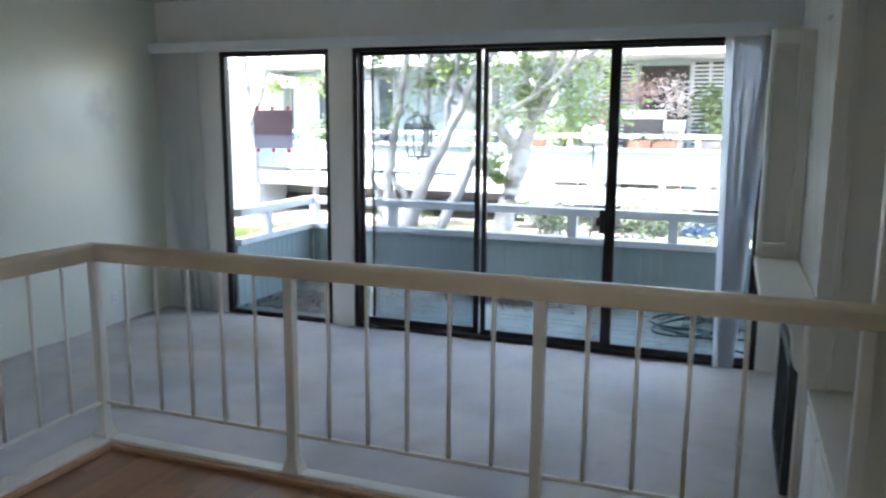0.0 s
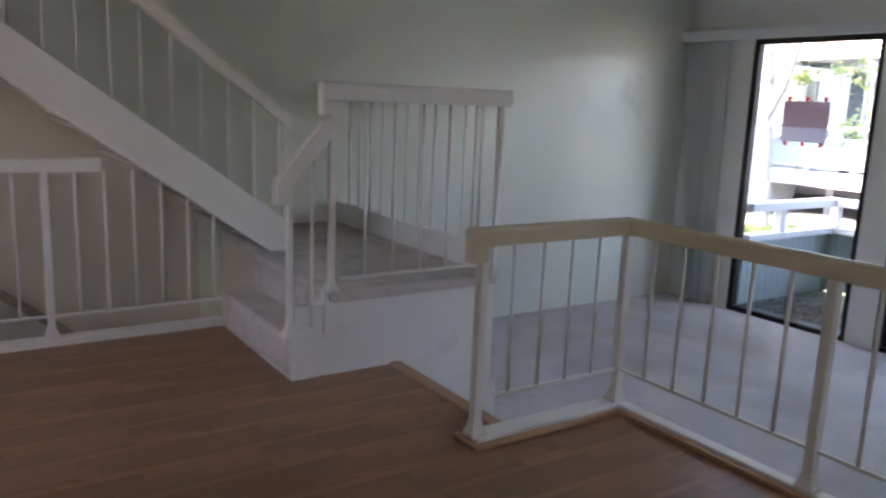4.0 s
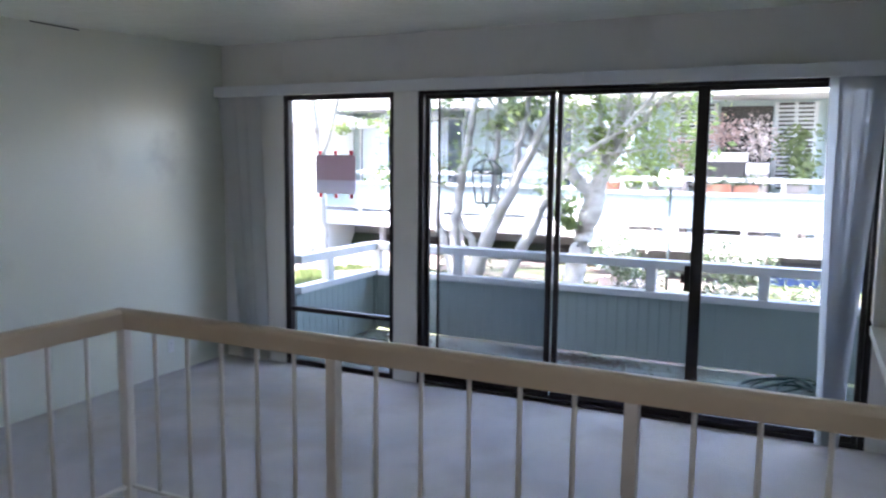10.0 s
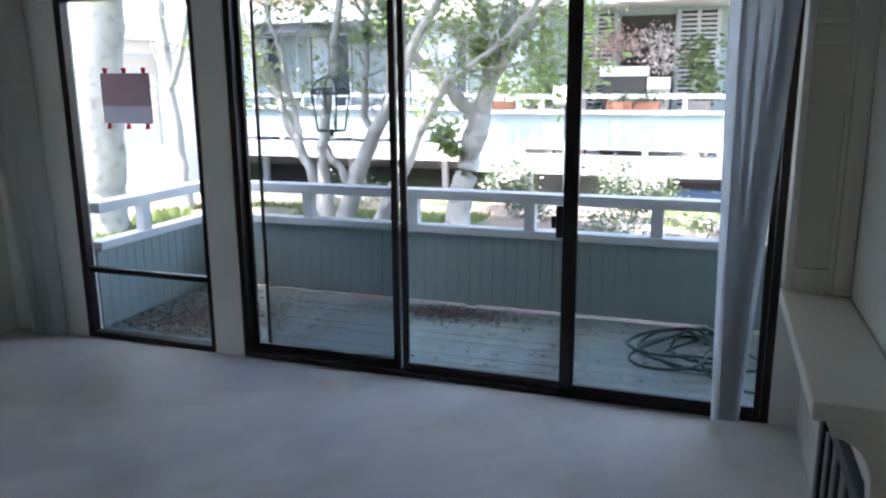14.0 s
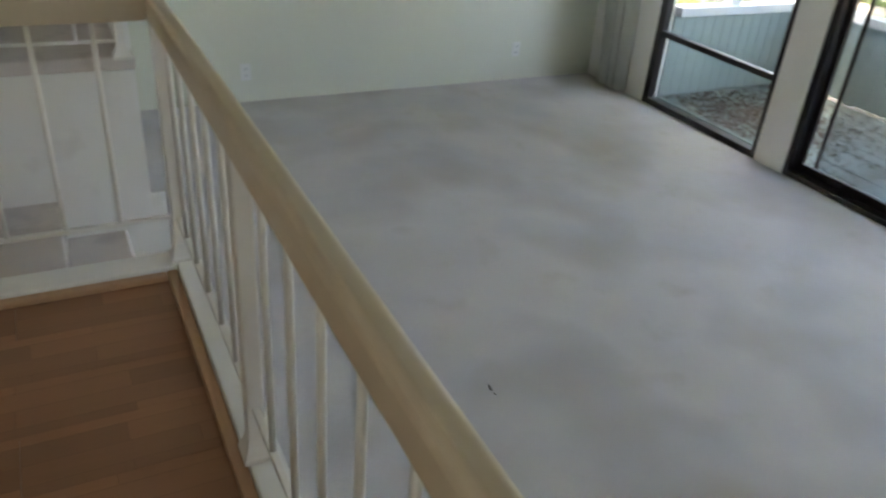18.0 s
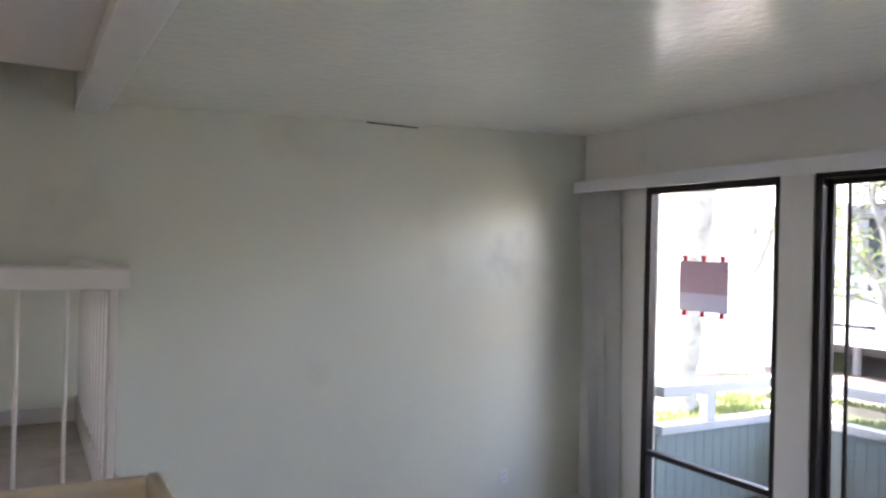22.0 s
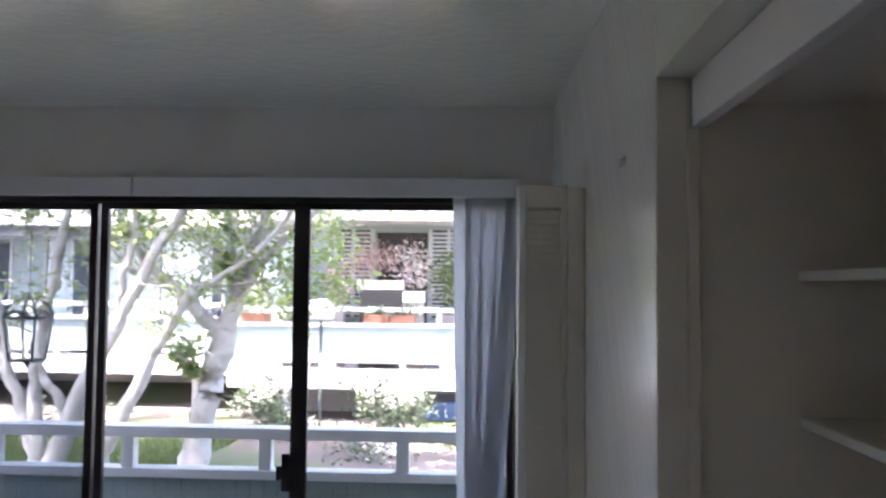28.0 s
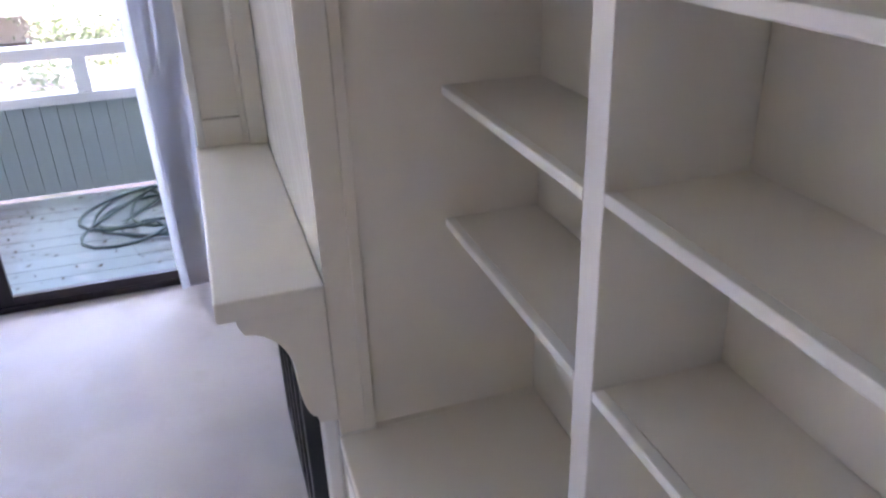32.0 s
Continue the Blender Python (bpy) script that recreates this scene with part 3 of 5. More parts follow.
prism("fascia", [(-2.901, 1.886), (-2.901, 2.299), (-4.2, 2.299), (-4.2, 1.876)], 0, -1.964, -1.93, M_TRIM, uh, 0.004)
struct("wall_hall_lintel", (-1.964, -2.90, 1.957), (-0.451, -2.79, DC - 0.001), M_WALL, "cream painted lintel over the opening to the back hall", "wall", 0.004)
box("underside", (LW + 0.006, -4.2, 1.835), (-1.95, -2.99, 1.868), M_DARKW, uh)


def rod(name, x, y, z0, z1, r, parent, sides=8):
    return tube(name, [(x, y, z0), (x, y, z1)], r, M_IRON, parent, sides)


def post(x, y, z0, z1, parent, half=0.019):
    """A square steel post with a flared foot."""
    p = box("post", (x - half, y - half, z0 + 0.04), (x + half, y + half, z1), M_IRON, parent, 0.004)
    bm = bmesh.new()
    for zz, w in ((0.0, 0.034), (0.010, 0.034), (0.018, 0.030), (0.04, half + 0.004), (0.06, half + 0.001)):
        ring = [bm.verts.new((x + sx * w, y + sy * w, z0 + zz)) for sx, sy in ((-1, -1), (1, -1), (1, 1), (-1, 1))]
        if zz:
            for k in range(4):
                bm.faces.new((last[k], last[(k + 1) % 4], ring[(k + 1) % 4], ring[k]))
        else:
            bm.faces.new(ring[::-1])
        last = ring
    bm.faces.new(last)
    link("post_foot", bm, M_IRON, p, origin=(x, y, z0))
    return p


def railing_front():
    s = thing("front_railing", (1.3, 0.02, 0.03), "cream wooden handrail on thin painted metal balusters, mitred corner", "railing")
    zt, zb = 0.85, 0.777
    xc, yc = -0.050, 0.024
    bm = bm_prism([(0.0, zb), (0.0, zt - 0.021), (0.0035, zt - 0.009), (0.0125, zt - 0.001), (0.0355, zt - 0.001), (0.0445, zt - 0.009), (0.048, zt - 0.021), (0.048, zb)], 0, -0.077, 2.812, 0.004)
    link("handrail", bm, M_RAIL, s, origin=(1.3, 0.02, 0.8))
    bm = bm_prism([(-0.0765, zb), (-0.0765, zt - 0.013), (-0.066, zt - 0.001), (-0.033, zt - 0.001), (-0.023, zt - 0.013), (-0.023, zb)], 1, -0.81, -0.001, 0.004)
    link("short_handrail", bm, M_RAIL, s, origin=(-0.05, -0.4, 0.8))
    box("handrail_drop", (-0.0755, -0.808, 0.72), (-0.024, -0.735, zb + 0.002), M_RAIL, s, 0.004)
    z0 = 0.03
    xs = [xc, 0.865, 1.799, 2.734]
    for x in xs:
        post(x, yc, z0, zb, s)
    post(xc, -0.742, z0, zb, s)
    for a, b in zip(xs, xs[1:]):
        for k in range(1, 6):
            rod("baluster", a + (b - a) * k / 6, yc, 0.178, zb, 0.0075, s)
    for k in range(1, 5):
        rod("baluster", xc, -0.742 + 0.754 * k / 5, 0.178, zb, 0.0075, s)
    for a, b in zip(xs, xs[1:]):
        box("bottom_bar", (a + 0.02, yc - 0.008, 0.17), (b - 0.02, yc + 0.008, 0.183), M_IRON, s, 0.002)
    box("short_bottom_bar", (xc - 0.008, -0.72, 0.17), (xc + 0.008, yc - 0.02, 0.183), M_IRON, s, 0.002)


railing_front()


def railing_landing():
    s = thing("landing_railing", (-0.95, -0.5, LAND), "white painted landing railing with stepped handrail", "railing")
    zt, zb = 1.37, 1.288
    x0, x1 = -0.978, -0.922
    bm = bm_prism([(x0, zb), (x0, zt - 0.01), (x0 + 0.01, zt), (x1 - 0.01, zt), (x1, zt - 0.01), (x1, zb)], 1, -1.0, 0.05, 0.003)
    link("handrail", bm, M_IRON, s, origin=(-0.95, -0.5, 1.32))
    box("handrail_drop", (x0 + 0.002, -0.999, 1.225), (x1 - 0.002, -0.935, zb + 0.002), M_IRON, s, 0.005)
    # handrail over the two steps
    bm = bm_prism([(-0.930, 1.226), (-0.930, 1.148), (-1.155, 0.895), (-1.155, 0.832), (-1.212, 0.832), (-1.212, 0.938), (-0.955, 1.226)], 0, x0 + 0.004, x1 - 0.004, 0.004)
    link("raking_handrail", bm, M_IRON, s, origin=(-0.95, -1.1, 0.95))
    post(-0.95, -1.142, 0.225, 0.90, s, 0.013)
    post(-0.95, -0.940, LAND + 0.01, 1.23, s, 0.015)
    rod("baluster", -0.95, -1.035, 0.26, 1.04, 0.0075, s)
    for k in range(1, 6):
        rod("baluster", -0.95, -0.923 + 0.154 * k, LAND + 0.07, zb, 0.0075, s)
    post(-0.95, -0.001, LAND + 0.0, zb, s, 0.015)
    box("bottom_bar", (-0.958, -0.90, LAND + 0.06), (-0.942, -0.02, LAND + 0.073), M_IRON, s, 0.002)
    # return along the living room edge
    bm = bm_prism([(-0.05, zb), (-0.05, zt - 0.011), (-0.04, zt - 0.001), (0.033, zt - 0.001), (0.043, zt - 0.011), (0.043, zb)], 0, LW + 0.003, x0 - 0.001, 0.003)
    link("return_handrail", bm, M_IRON, s, origin=(-1.9, 0.0, 1.32))
    for k in range(1, 12):
        rod("baluster", -0.95 - 1.87 * k / 12, 0.0, LAND + 0.145, zb, 0.0075, s)


railing_landing()


def railing_upper():
    s = thing("upper_stair_railing", (-1.98, -2.0, 1.2), "white painted sloping railing on the upper stair", "railing")
    def top(y):
        return 1.362 + 0.755 * (-0.955 - y)
    hr = [(-0.72, top(-0.72)), (-0.72, top(-0.72) - 0.075), (-4.2, top(-4.2) - 0.075), (-4.2, top(-4.2))]
    prism("handrail", hr, 0, -2.025, -1.955, M_IRON, s, 0.006)
    for k in range(15):
        y = -0.783 - 0.1473 * k
        rod("baluster", -1.99, y, 0.62 + 0.718 * (-0.796 - y), top(y) - 0.07, 0.0075, s)
    post(-1.99, -0.745, LAND + 0.14, top(-0.745) - 0.07, s, 0.015)


railing_upper()


def railing_well():
    """Level railing beside the dining floor, guarding the flight that goes down."""
    s = thing("stairwell_railing", (-2.02, -2.2, 0.04), "white painted level railing over the descending stair", "railing")
    zt, zb = 0.953, 0.886
    bm = bm_prism([(-2.05, zb), (-2.05, zt - 0.006), (-2.044, zt), (-1.996, zt), (-1.99, zt - 0.006), (-1.99, zb)], 1, -4.5, -1.73, 0.0)
    link("handrail", bm, M_IRON, s, origin=(-2.02, -2.6, 0.93))
    for y in (-1.99, -3.10, -4.21):
        post(-2.02, y, 0.04, zb, s, 0.017)
    for k in range(-6, 16):
        y = -1.99 - 0.1388 * k
        if k not in (0, 8):
            rod("baluster", -2.02, y, 0.15, min(zb, 0.40 + 0.707 * (-0.822 - y)), 0.0075, s)
    box("bottom_bar", (-2.029, -4.21, 0.142), (-2.011, -1.10, 0.156), M_IRON, s, 0.002)


railing_well()


def stair_lower():
    s = thing("lower_stair", (-2.4, -2.5, -1.2), "carpeted flight going down below the upper stair", "stairs")
    box("top_floor", (LW + 0.006, -4.59, -0.03), (-2.062, -2.96, 0.0), M_FLOOR, s)
    box("top_nosing", (LW + 0.006, -2.9595, -0.03), (-2.062, -2.91, 0.006), M_WOODTRIM, s, 0.006)
    box("top_riser", (LW + 0.006, -2.98, -0.19), (-2.002, -2.94, -0.031), M_STAIRC, s)
    for i in range(9):
        y = -2.94 + 0.236 * i
        z = -0.16 - 0.19 * i
        prism("tread", [(y, z), (y + 0.246, z), (y + 0.261, z - 0.02), (y + 0.246, z - 0.04), (y + 0.236, z - 0.2), (y, z - 0.2)], 0, LW + 0.002, -2.002, M_STAIRC, s)


stair_lower()
g = thing("wall_handrail", (-2.78, -2.4, 0.3), "dark-topped wooden handrail fixed to the stairwell wall", "handrail")
prism("rail", [(-3.3, 1.04), (-3.3, 0.98), (-1.4, -0.56), (-1.4, -0.50)], 0, LW + 0.03, LW + 0.075, M_DARKW, g, 0.006)
prism("backing_board", [(-3.3, 0.98), (-3.3, 0.86), (-1.4, -0.68), (-1.4, -0.56)], 0, LW + 0.001, LW + 0.03, M_BEIGE, g)


# ---- window and sliding door ----
def fixed_window():
    s = tagged(_empty("window_1", (-1.56, WY + 0.07, FL)), "dark bronze framed fixed window with low cross bar", "window", kind="structure")
    y0, y1 = WY + 0.0, WY + 0.07
    x0, x1, z0, z1 = WIN_A, WIN_B, FL, WTOP
    box("jamb", (x0, y0, z0), (x0 + 0.055, y1, z1), M_BRONZE, s, 0.003)
    box("jamb", (x1 - 0.045, y0, z0), (x1, y1, z1), M_BRONZE, s, 0.003)
    box("head", (x0 + 0.055, y0, z1 - 0.07), (x1 - 0.045, y1, z1), M_BRONZE, s, 0.003)
    box("sill", (x0 + 0.055, y0, z0), (x1 - 0.045, y1, z0 + 0.045), M_BRONZE, s, 0.003)
    box("cross_bar", (x0 + 0.055, y0 + 0.01, -0.012), (x1 - 0.045, y1 - 0.01, 0.028), M_BRONZE, s, 0.003)
    for a, b in ((z0 + 0.045, -0.012), (0.028, z1 - 0.07)):
        p = box("pane", (x0 + 0.055, y0 + 0.032, a), (x1 - 0.045, y0 + 0.037, b), M_GLASS, s)
        p.visible_shadow = False


fixed_window()


# made-up window out of view that houses the fill lamp; its pane is opaque
def added_window():
    s = tagged(_empty("window_2", (RW + 0.06, -1.3, 1.0)), "added dark bronze framed side window, unseen, around the fill lamp", "window", kind="structure")
    x0, x1 = RW + 0.03, RW + 0.09
    box("sill", (x0, -1.72, 1.0), (x1, -0.9, 1.04), M_BRONZE, s, 0.003)
    box("head", (x0, -1.72, 2.01), (x1, -0.9, 2.05), M_BRONZE, s, 0.003)
    for y in (-1.72, -0.94):
        box("jamb", (x0, y, 1.04), (x1, y + 0.04, 2.01), M_BRONZE, s, 0.003)
    box("opaque_pane", (RW + 0.055, -1.68, 1.04), (RW + 0.06, -0.94, 2.01), M_PLASTIC, s)


added_window()


def sliding_door():
    s = tagged(_empty("door_1", (0.9, WY + 0.07, FL)), "three-panel dark bronze sliding glass door, closed", "door", kind="structure")
    y0 = WY + 0.0
    x0, x1, z0, z1 = DOOR_A, DOOR_B, FL, WTOP
    box("jamb", (x0, y0, z0), (x0 + 0.045, y0 + 0.11, z1), M_BRONZE, s, 0.003)
    box("jamb", (x1 - 0.045, y0, z0), (x1, y0 + 0.11, z1), M_BRONZE, s, 0.003)
    box("head_track", (x0 + 0.045, y0, z1 - 0.05), (x1 - 0.045, y0 + 0.11, z1), M_BRONZE, s, 0.003)
    box("sill_track", (x0 + 0.045, y0, z0), (x1 - 0.045, y0 + 0.11, z0 + 0.035), M_BRONZE, s, 0.003)
    def leaf(a, b, y, wl, wr):
        za, zb = z0 + 0.036, z1 - 0.051
        f = box("stile", (a, y, za), (a + wl, y + 0.03, zb), M_BRONZE, s, 0.003)
        box("stile", (b - wr, y, za), (b, y + 0.03, zb), M_BRONZE, s, 0.003)
        box("top_rail", (a + wl, y, zb - 0.035), (b - wr, y + 0.03, zb), M_BRONZE, s, 0.003)
        box("bottom_rail", (a + wl, y, za), (b - wr, y + 0.03, za + 0.05), M_BRONZE, s, 0.003)
        p = box("pane", (a + wl, y + 0.012, za + 0.05), (b - wr, y + 0.017, zb - 0.035), M_GLASS, s)
        p.visible_shadow = False
        return f
    leaf(x0 + 0.047, 0.352, y0 + 0.07, 0.022, 0.042)
    leaf(0.386, 1.47, y0 + 0.035, 0.042, 0.05)
    box("interlock", (0.353, y0 + 0.052, z0 + 0.036), (0.362, y0 + 0.085, z1 - 0.051), M_BRONZE, s, 0.002)
    leaf(1.42, x1 - 0.047, y0 + 0.002, 0.085, 0.035)
    # screen door behind the first panel
    box("screen_stile", (x0 + 0.125, y0 + 0.115, z0 + 0.03), (x0 + 0.145, y0 + 0.13, z1 - 0.03), M_BRONZE, s, 0.002)
    sc = box("screen_mesh", (x0 + 0.145, y0 + 0.121, z0 + 0.05), (0.305, y0 + 0.124, z1 - 0.05), M_SCREEN, s)
    sc.visible_shadow = False
    h = box("latch", (1.385, y0 - 0.03, 0.47), (1.425, y0 + 0.002, 0.66), M_BRONZE, s, 0.008)
    box("latch_lever", (1.362, y0 - 0.045, 0.53), (1.386, y0 - 0.02, 0.60), M_BRONZE, h, 0.006)
    box("keeper", (0.372, y0 + 0.02, 0.50), (0.378, y0 + 0.035, 0.62), M_BRONZE, s, 0.004)


sliding_door()

v = thing("blind_valance", (0, WY - 0.07, 1.92), "long white vinyl valance of the vertical blinds", "valance")
box("valance_board", (LW + 0.005, WY - 0.125, 1.952), (0.62, WY - 0.105, 2.048), M_VALANCE, v, 0.004)
box("valance_board", (0.623, WY - 0.125, 1.952), (2.575, WY - 0.105, 2.048), M_VALANCE, v, 0.004)
box("valance_return", (2.555, WY - 0.104, 1.952), (2.575, WY - 0.002, 2.048), M_VALANCE, v, 0.004)
box("head_rail", (LW + 0.02, WY - 0.085, 1.967), (2.47, WY - 0.035, 2.01), M_VALANCE, v, 0.004)


def blind_stack(name, tops, feet, yc, turn, label, vinyl=M_BLIND_SHADE, first=None):
    s = thing(name, (feet[0], yc, FL), label, "blind")
    for i, (xt, xf) in enumerate(zip(tops, feet)):
        yc += 0.0024 if max(turn) < 40 else 0.0
        bm = bmesh.new()
        rows = []
        for q in range(7):
            q /= 6
            z, x = FL + 0.02 + (1.946 - FL) * q, xf + (xt - xf) * q
            a = radians(turn[i % len(turn)] * (1 - 0.8 * q))
            row = []
            for k in range(5):
                t = k / 4 * 2 - 1
                bow = (1 - t * t) * (0.004 if max(turn) > 40 else 0.001)
                row.append(bm.verts.new((x + math.cos(a) * 0.044 * t - math.sin(a) * bow, yc + math.sin(a) * 0.044 * t + math.cos(a) * bow, z)))
            rows.append(row)
        for lo, hi in zip(rows, rows[1:]):
            for k in range(4):
                bm.faces.new((lo[k], lo[k + 1], hi[k + 1], hi[k]))
        bmesh.ops.solidify(bm, geom=bm.faces[:], thickness=0.0015)
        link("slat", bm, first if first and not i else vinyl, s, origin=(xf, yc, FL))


LX = [-2.845 + 0.0425 * i for i in range(10)]
blind_stack("vertical_blinds", LX, [-2.62 + 0.0262 * i for i in range(10)], WY - 0.06, (30, 76, 80, 74, 25, 79, 77), "grey-white vertical blinds drawn to the corner", M_DRAPE)
# edge slat takes the lit tone, the slats behind it the shaded one
blind_stack("vertical_blinds", [2.285, 2.345, 2.427, 2.509, 2.55], [2.335, 2.358, 2.372, 2.386, 2.40], WY - 0.082, (30, 1, 1, 1, 1), "pale vertical blinds stacked beside the sliding door", first=M_SLAT_LIT)


# ---- right side: pilaster, mantel, fireplace, bookcase ----
def mantel():
    s = thing("fireplace_mantel", (2.6, 2.05, 0.5), "cream painted box mantel shelf on scrolled brackets", "mantel")
    box("shelf", (2.505, NY - 0.03, 0.495), (RW - 0.002, 2.66, 0.545), M_SHELF, s, 0.006)
    prof = [(RW - 0.002, 0.494), (2.545, 0.494), (2.548, 0.475)]
    for k in range(9):
        a = math.pi / 2 * k / 8
        prof.append((2.56 + 0.10 * math.sin(a), 0.47 - 0.13 * (1 - math.cos(a)) - 0.02))
    for k in range(1, 7):
        a = math.pi / 2 * k / 6
        prof.append((2.66 + 0.035 * (1 - math.cos(a)), 0.32 - 0.13 * math.sin(a)))
    prof += [(2.70, 0.17), (RW - 0.002, 0.165)]
    for a, b in ((NY - 0.02, NY + 0.05), (2.56, 2.63)):
        prism("bracket", prof, 1, a, b, M_SHELF, s, 0.003)
    box("frieze", (2.70, NY + 0.055, 0.20), (RW - 0.002, 2.555, 0.494), M_SHELF, s, 0.003)
    b = thing("folded_shutter", (2.6, 2.66, 0.545), "narrow cream painted louvered shutter folded up on the mantel end", "shutter")
    box("body", (2.516, 2.645, 0.546), (2.684, 2.80, 1.876), M_SHELF, b, 0.004)
    # window-side stile in a lighter colour, for the daylight on its edge
    box("stile", (2.515, 2.62, 0.546), (2.541, 2.644, 1.876), M_SHELFE, b, 0.003)
    box("stile", (2.668, 2.62, 0.546), (2.685, 2.644, 1.876), M_SHELF, b, 0.003)
    box("top_rail", (2.5415, 2.62, 1.797), (2.6675, 2.644, 1.876), M_SHELF, b, 0.003)
    box("bottom_rail", (2.5415, 2.62, 0.546), (2.6675, 2.644, 0.64), M_SHELF, b, 0.003)
    for k in range(44):
        z = 0.646 + 0.0261 * k
        prism("louver", [(2.632, z - 0.001), (2.6355, z - 0.001), (2.6435, z + 0.0232), (2.640, z + 0.0232)], 0, 2.5415, 2.6675, M_SHELF, b)
    box("cap", (2.512, 2.617, 1.877), (2.687, 2.803, 1.884), M_SHELF, b, 0.002)
    box("batten", (2.686, 2.59, 0.546), (RW - 0.001, 2.80, 1.867), M_SHELF, b, 0.004)


mantel()


def fireplace():
    s = thing("fireplace", (RW, 2.05, FL), "black fireplace with dark glass doors and white surround", "fireplace")
    x = RW - 0.075
    box("firebox", (x + 0.03, 1.70, FL + 0.03), (RW + 0.003, 2.46, 0.16), M_BLACK, s)
    for a, b in ((1.66, 1.72), (2.44, 2.50)):
        box("frame_stile", (x, a, FL + 0.005), (RW - 0.001, b, 0.19), M_BLACK, s, 0.004)
    box("frame_head", (x, 1.72, 0.13), (RW - 0.001, 2.44, 0.19), M_BLACK, s, 0.004)
    box("frame_sill", (x, 1.72, FL + 0.005), (RW - 0.001, 2.44, FL + 0.06), M_BLACK, s, 0.004)
    for a, b in ((1.725, 1.90), (1.905, 2.078), (2.082, 2.255), (2.26, 2.435)):
        d = box("glass_door", (x + 0.008, a, FL + 0.065), (x + 0.022, b, 0.125), M_BRONZEG, s, 0.002)
        box("door_edge", (x + 0.002, a, FL + 0.065), (x + 0.007, a + 0.018, 0.125), M_BLACK, d)
        box("door_edge", (x + 0.002, b - 0.018, FL + 0.065), (x + 0.007, b, 0.125), M_BLACK, d)
    box("surround_leg", (RW - 0.035, 2.505, FL), (RW - 0.001, 2.66, 0.20), M_TRIM, s, 0.004)
    box("surround_leg", (RW - 0.035, 1.56, FL), (RW - 0.001, 1.655, 0.20), M_TRIM, s, 0.004)


fireplace()


def bookcase():
    s = thing("built_in_bookcase", (3.1, 0.8, 0.17), "built-in cream painted bookcase with empty staggered shelves", "bookcase")
    back = BK + 0.232
    end = NY + 0.008
    box("side_panel", (2.839, end, 0.111), (back, end + 0.03, 1.965), M_SHELF, s)
    box("reveal_panel", (RW + 0.001, NY - 0.005, 0.111), (2.811, NY - 0.001, 1.964), M_SHELF, s)
    box("reveal_batten", (2.812, NY - 0.011, 0.112), (2.838, NY - 0.001, 1.858), M_SHELF, s, 0.003)
    box("end_panel", (RW, 0.062, 0.111), (back, 0.11, 1.964), M_SHELF, s)
    box("back_panel", (back, 0.112, 0.111), (back + 0.004, end - 0.002, 1.963), M_SHELF, s)
    box("divider", (BK, 0.815, 0.111), (back - 0.001, 0.872, 1.858), M_SHELFE, s, 0.003)
    box("header", (2.82, 0.112, 1.858), (2.85, NY - 0.013, 1.963), M_SHELFE, s, 0.003)
    box("top", (2.851, 0.112, 1.915), (back, end - 0.002, 1.963), M_SHELF, s)
    for z in (0.645, 0.955, 1.25, 1.555):
        sh = box("shelf", (BK + 0.02, 0.874, z - 0.017), (back - 0.001, end - 0.002, z), M_SHELF, s)
        box("shelf_edge", (BK, 0.874, z - 0.019), (BK + 0.0195, end - 0.002, z + 0.001), M_SHELFE, sh, 0.003)
    for z in (0.648, 0.97, 1.25, 1.575):
        sh = box("shelf", (BK + 0.02, 0.112, z - 0.017), (back - 0.001, 0.813, z), M_SHELF, s)
        box("shelf_edge", (BK, 0.112, z - 0.019), (BK + 0.0195, 0.813, z + 0.001), M_SHELFE, sh, 0.003)
    c = thing("base_cabinet", (2.9, 0.85, FL), "low white painted base cabinet under the bookcase", "cabinet")
    box("body", (RW + 0.012, 0.13, FL), (back, NY - 0.004, 0.075), M_TRIM, c)
    box("top", (RW - 0.005, 0.115, 0.076), (back, NY - 0.013, 0.11), M_SHELF, c, 0.004)
    box("top_end", (2.84, NY - 0.0125, 0.077), (back, end + 0.028, 0.1095), M_SHELF, c)
    for a, b in ((0.16, 0.56), (0.59, 0.98), (1.01, 1.42)):
        d = box("door", (RW - 0.008, a, FL + 0.09), (RW + 0.011, b, 0.06), M_TRIM, c, 0.004)
        box("door_panel", (RW - 0.012, a + 0.06, FL + 0.15), (RW - 0.008, b - 0.06, 0.0), M_TRIM, d, 0.002)


bookcase()

# ---- small fixtures ----
hk = thing("wall_hook", (RW, 1.86, 1.845), "small white hook screwed to the chimney breast", "hook")
tube("plate", [(RW, 1.86, 1.845), (RW - 0.005, 1.86, 1.845)], 0.012, M_PLASTIC, hk, 12)
tube("hook", [(RW - 0.005, 1.86, 1.848), (RW - 0.014, 1.86, 1.844), (RW - 0.015, 1.86, 1.834), (RW - 0.011, 1.86, 1.829)], 0.003, M_PLASTIC, hk, 6)
sd = thing("smoke_detector", (-1.52, -0.47, DC), "round white smoke detector on the dining ceiling", "smoke detector")
bm = bmesh.new()
prev = None
for z, r in ((DC, 0.072), (DC - 0.02, 0.072), (DC - 0.032, 0.06), (DC - 0.045, 0.045), (DC - 0.047, 0.0001)):
    ring = [bm.verts.new((-1.52 + r * math.cos(2 * math.pi * k / 24), -0.47 + r * math.sin(2 * math.pi * k / 24), z)) for k in range(24)]
    if prev:
        for k in range(24):
            bm.faces.new((prev[k], ring[k], ring[(k + 1) % 24], prev[(k + 1) % 24]))
    prev = ring
link("body", bm, M_PLASTIC, sd, origin=(-1.52, -0.47, DC))


